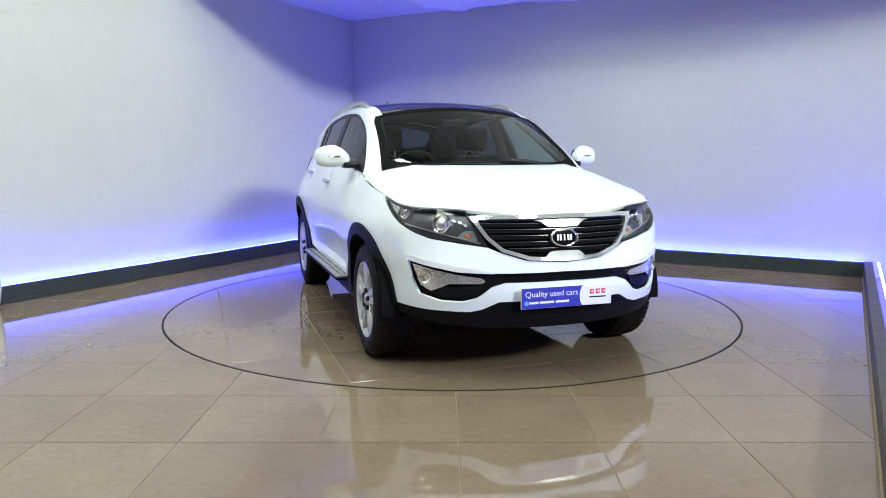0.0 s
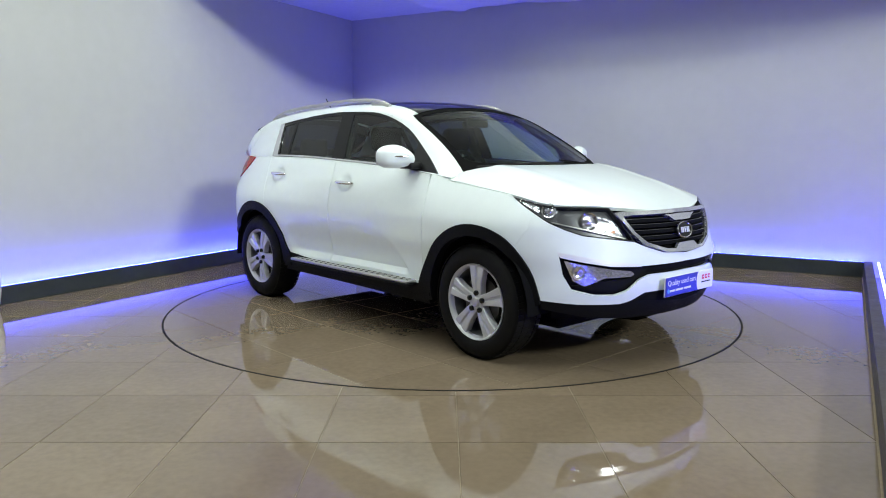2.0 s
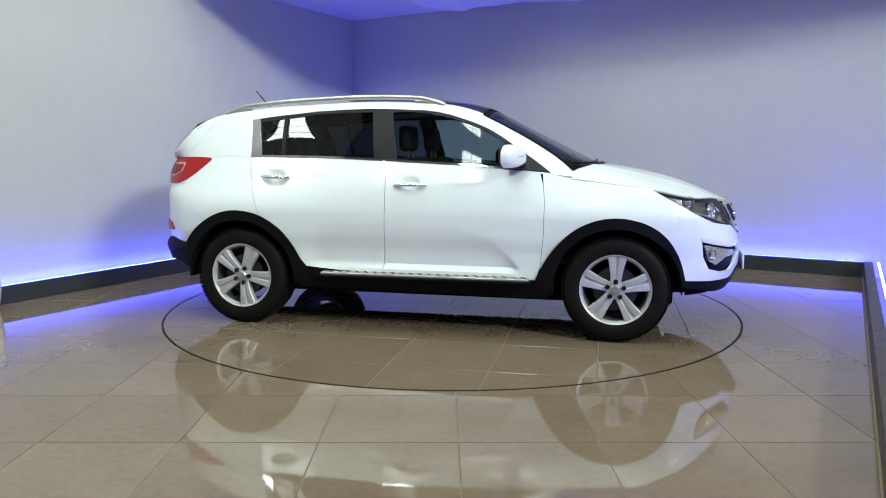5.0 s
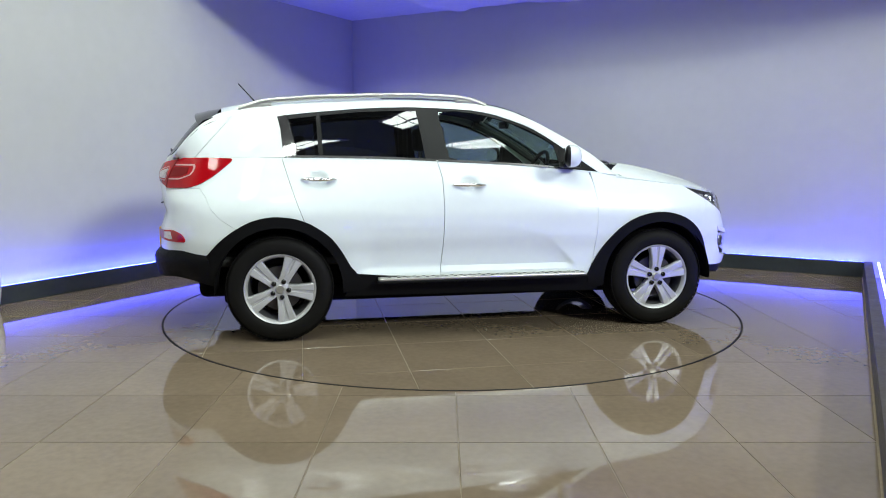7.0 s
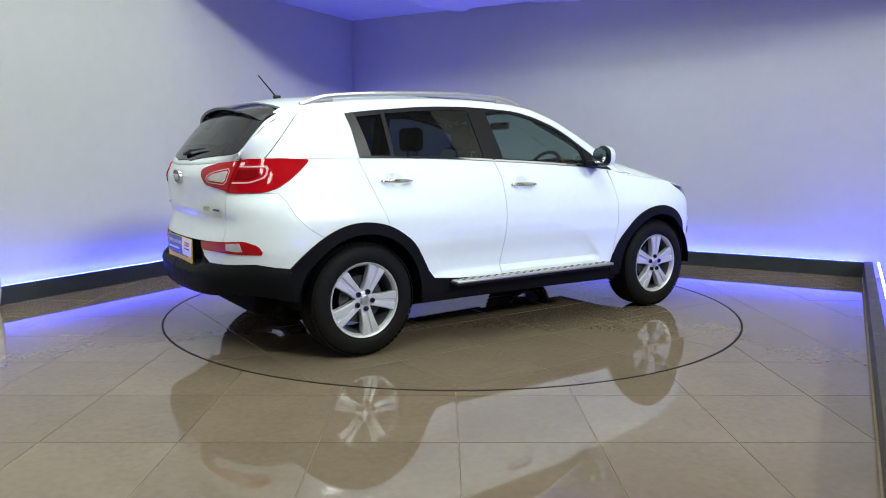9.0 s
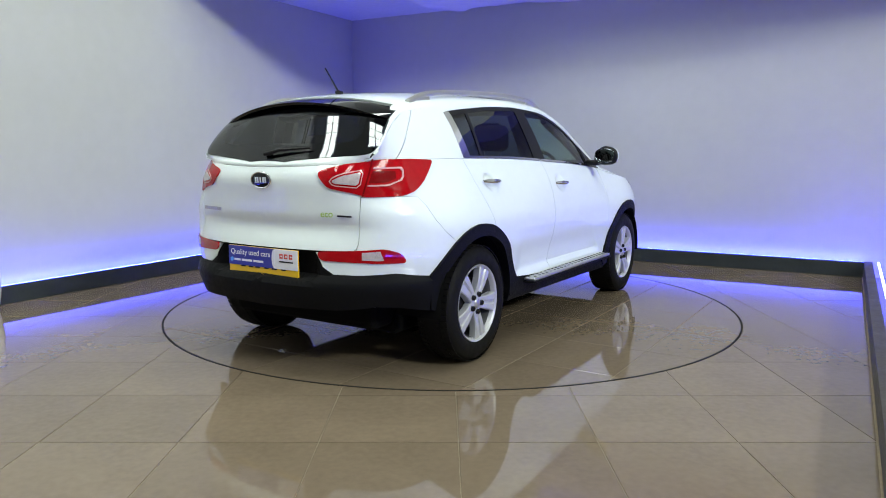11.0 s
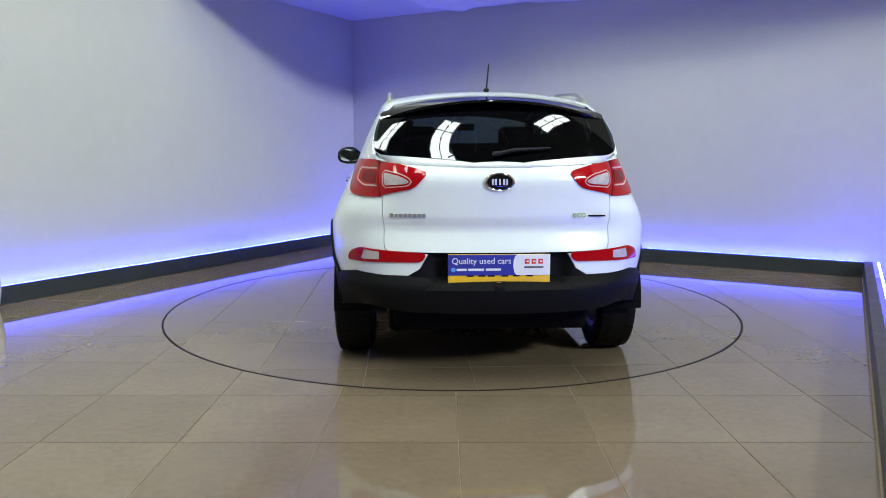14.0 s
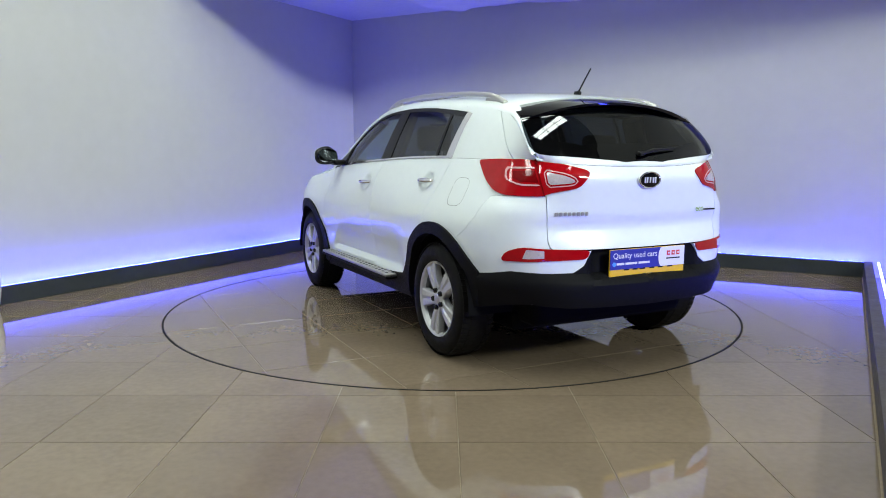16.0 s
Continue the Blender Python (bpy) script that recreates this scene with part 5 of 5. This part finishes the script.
def fittings(doors, gate):
    # door handles
    for door, (hx, hz) in ((doors["f"], HANDLES[0]), (doors["r"], HANDLES[1])):
        for ob, side in zip(door, BOTH):
            y = lower(*S(hx + 0.13, hz)).y + 0.012
            bm = bmesh.new()
            xs = np.linspace(-0.112, 0.112, 15)
            tube(bm, [(hx + x, (y + 0.020 * (1 - (x / 0.112) ** 2) - 0.006) * side, hz + 0.004 - 0.02 * x) for x in xs], [0.008 + 0.011 * (1 - (x / 0.112) ** 4) for x in xs], 12, 0.8)
            part("door_handle", bm, CHROME, ob, "chrome pull handle", True)
    # roof rails
    for side in BOTH:
        pts, rad = [], []
        for k in range(33):
            f = k / 32
            x = -1.56 + f * 1.68
            lift = 0.036 * min(1.0, math.sin(math.pi * f) * 3.2) ** 0.8
            base = cant(x, 0.80)
            pts.append((x, base.y * side, base.z + lift - 0.004))
            rad.append(0.014 + 0.004 * (1 - lift / 0.036))
        bm = bmesh.new()
        tube(bm, pts, rad, 10, 1.15)
        rail = part("roof_rail", bm, RAIL, CAR, "satin silver roof rail", True)
        for f in (0.08, 0.92):
            x = -1.56 + f * 1.68
            base = cant(x, 0.80)
            part("rail_foot", block(x, base.y * side, base.z + 0.008, 0.16, 0.022, 0.03, 0.008), RAIL, rail, "", True)
    # aerial
    bm = bmesh.new()
    tube(bm, [(-1.488, 0, 1.60), (-1.545, 0, 1.665), (-1.602, 0, 1.728)], [0.0055, 0.0048, 0.0042], 8)
    aerial = part("aerial", bm, SATIN_BLACK, CAR, "thin black roof aerial", True)
    part("aerial_base", block(-1.478, 0, 1.592, 0.05, 0.032, 0.026, 0.010), SATIN_BLACK, aerial, "", True)
    # rear wiper
    bm = bmesh.new()
    tube(bm, [deck(-2.068, 0.04) + Vector((-0.022, 0, 0.004)), deck(-2.05, -0.12) + Vector((-0.026, 0, 0.008)), deck(-2.03, -0.42) + Vector((-0.018, 0, 0.008))], [0.010, 0.009, 0.004], 8)
    wiper = part("rear_wiper", bm, SATIN_BLACK, CAR, "black tailgate wiper", True)
    part("pivot", block(-2.076, 0.01, 1.222, 0.030, 0.040, 0.024, 0.008), SATIN_BLACK, wiper, "", True)
    # windscreen wipers and scuttle
    out = [(1.20, 0.0), (1.19, 0.3), (1.15, 0.55), (1.07, 0.76), (1.00, 0.90), (1.04, 0.96), (1.14, 0.80), (1.22, 0.55), (1.25, 0.3), (1.265, 0.0)]
    patch("scuttle", out, lambda x, v: Vector((x, v * 0.75, bonnet(x, v * 0.75).z - 0.016)), PLASTIC, CAR, size=0.05, flange=0.0, sides=BOTH, join=True, label="black scuttle panel")
    for y0, y1 in ((0.03, -0.60), (0.60, 0.06)):
        bm = bmesh.new()
        pts = []
        for k in range(7):
            f = k / 6
            v = (y0 + (y1 - y0) * f) / 0.71
            x = 1.205 - 0.16 * (abs(v)) ** 2 - 0.055 * f
            p = deck(x, v)
            pts.append(p + Vector((0.01, 0, 0.014)))
        tube(bm, pts, [0.014, 0.011, 0.009, 0.008, 0.007, 0.006, 0.005], 8)
        part("wiper", bm, SATIN_BLACK, CAR, "black windscreen wiper", True)
    # door mirrors
    for side in BOTH:
        bm = bmesh.new()
        bmesh.ops.create_uvsphere(bm, u_segments=28, v_segments=18, radius=1.0)
        for v in bm.verts:
            c = v.co
            e = 0.72
            q = Vector([math.copysign(abs(a) ** e, a) for a in c])
            x = 0.075 * q.x if q.x > 0 else 0.030 * q.x
            taper = 1.0 - 0.16 * (q.y * 0.5 + 0.5)
            inner = max(-q.y, 0.0) ** 1.6
            v.co = Vector((0.615 + x * 1.1 * (1 - 0.3 * inner) - 0.030 * q.y + 0.055 * inner * step(-0.2, 0.4, q.x), (0.960 + 0.108 * q.y) * side, 1.203 + 0.082 * q.z * taper * (1 - 0.45 * inner) - 0.006 * q.y - 0.026 * inner))
        back = bm.copy()
        bmesh.ops.delete(bm, geom=[f for f in bm.faces if f.calc_center_median().x < 0.612 - 0.03 * (abs(f.calc_center_median().y) - 0.96) / 0.105], context="FACES")
        mid = Vector((0.615, 0.960 * side, 1.203))
        for v in back.verts:
            v.co = mid + (v.co - mid) * 0.985
        mirror = part("door_mirror", bm, PAINT, CAR, "white door mirror with indicator strip", True, 60)
        part("mirror_housing", back, SATIN_BLACK, mirror, "black rear of the mirror housing", True, 60)
        bm = bmesh.new()
        rows = []
        for k in range(29):
            a = 2 * math.pi * k / 28
            rows.append(bm.verts.new((0.5765 - 0.030 * math.cos(a) * 0.85, (0.960 + 0.088 * math.copysign(abs(math.cos(a)) ** 0.75, math.cos(a))) * side, 1.203 + 0.054 * math.copysign(abs(math.sin(a)) ** 0.75, math.sin(a)))) if k < 28 else None)
        bm.faces.new([v for v in rows if v])
        part("mirror_glass", bm, CHROME, mirror, "mirror glass")
        part("mirror_foot", block(0.66, 0.845 * side, 1.145, 0.13, 0.10, 0.045, 0.015), SATIN_BLACK, mirror, "black mirror foot", True)
        bm = bmesh.new()
        pts = [(0.718 - 0.050 * f - 0.024 * f * f, (0.915 + 0.130 * f) * side, 1.203) for f in np.linspace(0, 1, 8)]
        tube(bm, pts, 0.0065, 8, 0.9)
        part("indicator", bm, CHROME, mirror, "slim chrome indicator strip", True)
        patch("mirror_sail", [(0.62, BELT(0.62) + 0.012), (0.612, 1.27), (0.755, 1.182), (0.875, 1.098)], upper, SATIN_BLACK, CAR, size=0.04, lift=0.002, flange=0.01, sides=(side,), label="black corner behind the mirror")
        # running board
        board = part("running_board", block(0.04, 0.915 * side, 0.398, 1.44, 0.105, 0.020, 0.008), RAIL, CAR, "silver running board with black studs", True)
        part("board_edge", block(0.04, 0.915 * side, 0.382, 1.46, 0.115, 0.016, 0.006), PLASTIC, board)
        first_stud = part("stud", block(-0.63, 0.898 * side, 0.409, 0.022, 0.014, 0.003, 0.001, 1), SATIN_BLACK, board)
        for i in range(22):
            for j in range(2):
                if i or j:
                    o = new("stud", first_stud.data)
                    o.parent = board
                    o.location = (i * 0.064 + 0.02 * j, 0.036 * j * side, 0)
    # marks on the tailgate
    p = lower(*R(0.0, 1.08))
    logo(Vector((p.x - 0.004, 0, 1.08)), -1, gate, 1.18, 4)
    for k in range(8):
        q = lower(*R(0.555 - 0.024 * k, 0.905))
        part("model_mark", block(q.x - 0.004, 0.555 - 0.024 * k, 0.905, 0.005, 0.017, 0.020, 0.001, 1), RAIL, gate)
    q = lower(*R(0.43, 0.905))
    lettering("eco", 0.052, Vector((q.x - 0.010, -0.425, 0.908)), pose(0, 0, 0, 90, 0, -90 + 10), GREEN_INK, gate)
    q = lower(*R(0.51, 0.90))
    part("trim_mark", block(q.x - 0.004, -0.520, 0.899, 0.008, 0.10, 0.009, 0.001, 1), SATIN_BLACK, gate)
    # exhaust tip and fuel flap line
    def flap(r):
        return flank([(-1.50 + r * math.copysign(abs(math.cos(a)) ** 0.6, math.cos(a)), 1.005 + r * math.copysign(abs(math.sin(a)) ** 0.6, math.sin(a))) for a in (2 * math.pi * k / 36 for k in range(36))])
    ring_out, ring_in = flap(0.080), flap(0.0785)
    patch("fuel_flap_gap", ring_out, lower, DARK, CAR, size=0.02, holes=[ring_in], lift=0.0006, flange=0.0, sides=(1,))


def cabin():
    """Dark seats, dashboard, wheel and trim seen through the glass."""
    part("cabin_floor", block(-0.3, 0, 0.50, 2.9, 1.40, 0.06, 0.02), TRIM, CAR)
    part("load_cover", block(-1.65, 0, 1.02, 0.60, 1.16, 0.04, 0.015), TRIM, CAR)
    part("dashboard", block(0.92, 0, 0.98, 0.46, 1.34, 0.24, 0.08), TRIM, CAR, "dark grey dashboard", True)
    part("binnacle", block(0.78, -0.37, 1.10, 0.20, 0.34, 0.08, 0.03), TRIM, CAR, "", True)
    for y in (-0.37, 0.37):
        seat = part("front_seat", block(-0.12, y, 0.88, 0.16, 0.50, 0.62, 0.07), SEAT, CAR, "dark cloth front seat", True)
        part("cushion", block(0.15, y, 0.64, 0.54, 0.50, 0.20, 0.06), SEAT, seat, "", True)
        part("headrest", block(-0.20, y, 1.33, 0.10, 0.27, 0.19, 0.045), SEAT, seat, "", True)
        for dy in (-0.07, 0.07):
            part("headrest_post", block(-0.19, y + dy, 1.21, 0.012, 0.012, 0.12, 0.0), RAIL, seat)
    bench = part("rear_seat", block(-1.10, 0, 0.88, 0.18, 1.28, 0.60, 0.07), SEAT, CAR, "dark cloth rear bench", True)
    part("cushion", block(-0.82, 0, 0.64, 0.52, 1.28, 0.18, 0.06), SEAT, bench, "", True)
    for y in (-0.42, 0.42):
        part("headrest", block(-1.17, y, 1.26, 0.09, 0.26, 0.17, 0.04), SEAT, bench, "", True)
    bm = bmesh.new()
    pts = []
    for k in range(25):
        a = 2 * math.pi * k / 24
        pts.append((0.56 + 0.19 * math.sin(a) * 0.42, -0.37 + 0.19 * math.cos(a), 1.06 + 0.19 * math.sin(a) * 0.9))
    tube(bm, pts, 0.015, 8, cap=False)
    sw = part("steering_wheel", bm, SATIN_BLACK, CAR, "black steering wheel", True)
    part("wheel_boss", block(0.60, -0.37, 1.05, 0.06, 0.16, 0.10, 0.025), SATIN_BLACK, sw, "", True)
    part("spoke", block(0.57, -0.37, 1.05, 0.02, 0.36, 0.03, 0.008), SATIN_BLACK, sw, "", True)
    part("interior_mirror", block(0.42, 0, 1.44, 0.03, 0.22, 0.06, 0.012), SATIN_BLACK, CAR, "black interior mirror", True)
    patch("headlining", [(0.36, 0.0), (0.36, 0.86), (-1.6, 0.86), (-1.6, 0.0)], deck, SEAT, CAR, size=0.12, lift=-0.035, flange=0.0, sides=BOTH, join=True)
    for side in BOTH:
        bm = bmesh.new()
        tube(bm, [(0.93, 0.66 * side, 1.13), (0.6, 0.60 * side, 1.33), (0.30, 0.56 * side, 1.47)], 0.03, 8)
        part("pillar_trim", bm, TRIM, CAR, "", True)
        bm = bmesh.new()
        tube(bm, [(-0.28, 0.74 * side, 1.10), (-0.31, 0.60 * side, 1.49)], 0.045, 8)
        part("pillar_trim", bm, TRIM, CAR, "", True)
        bm = bmesh.new()
        tube(bm, [(-1.40, 0.60 * side, 1.16), (-1.42, 0.49 * side, 1.44)], 0.07, 8)
        part("pillar_trim", bm, TRIM, CAR, "", True)


DOORS, GATE = body_panels()
cladding()
upper_panels()
lamps()
grille()
plates()
fittings(DOORS, GATE)
underbody()
wheel_wells()
for _x, _side, _turn in ((1.315, -1, 2), (-1.315, -1, 25), (1.315, 1, 40), (-1.315, 1, 25)):
    wheel(_x, _side, _turn)
cabin()

ceiling_sheet()
floor_tiles(FLOOR, TABLE)

SPIN0, SPIN = -71.29, 11.733
OFFSET = (-0.0192, -0.112)


def motions():
    steps = [0.5 * k for k in range(33)]
    walk(TABLE, [(t, pose(0, 0, 0, 0, 0, SPIN0 + SPIN * t)) for t in steps])
    walk(CAR, [(t, pose(0, 0, 0, 0, 0, SPIN0 + SPIN * t) @ Matrix.Translation((*OFFSET, 0.002))) for t in steps])


motions()
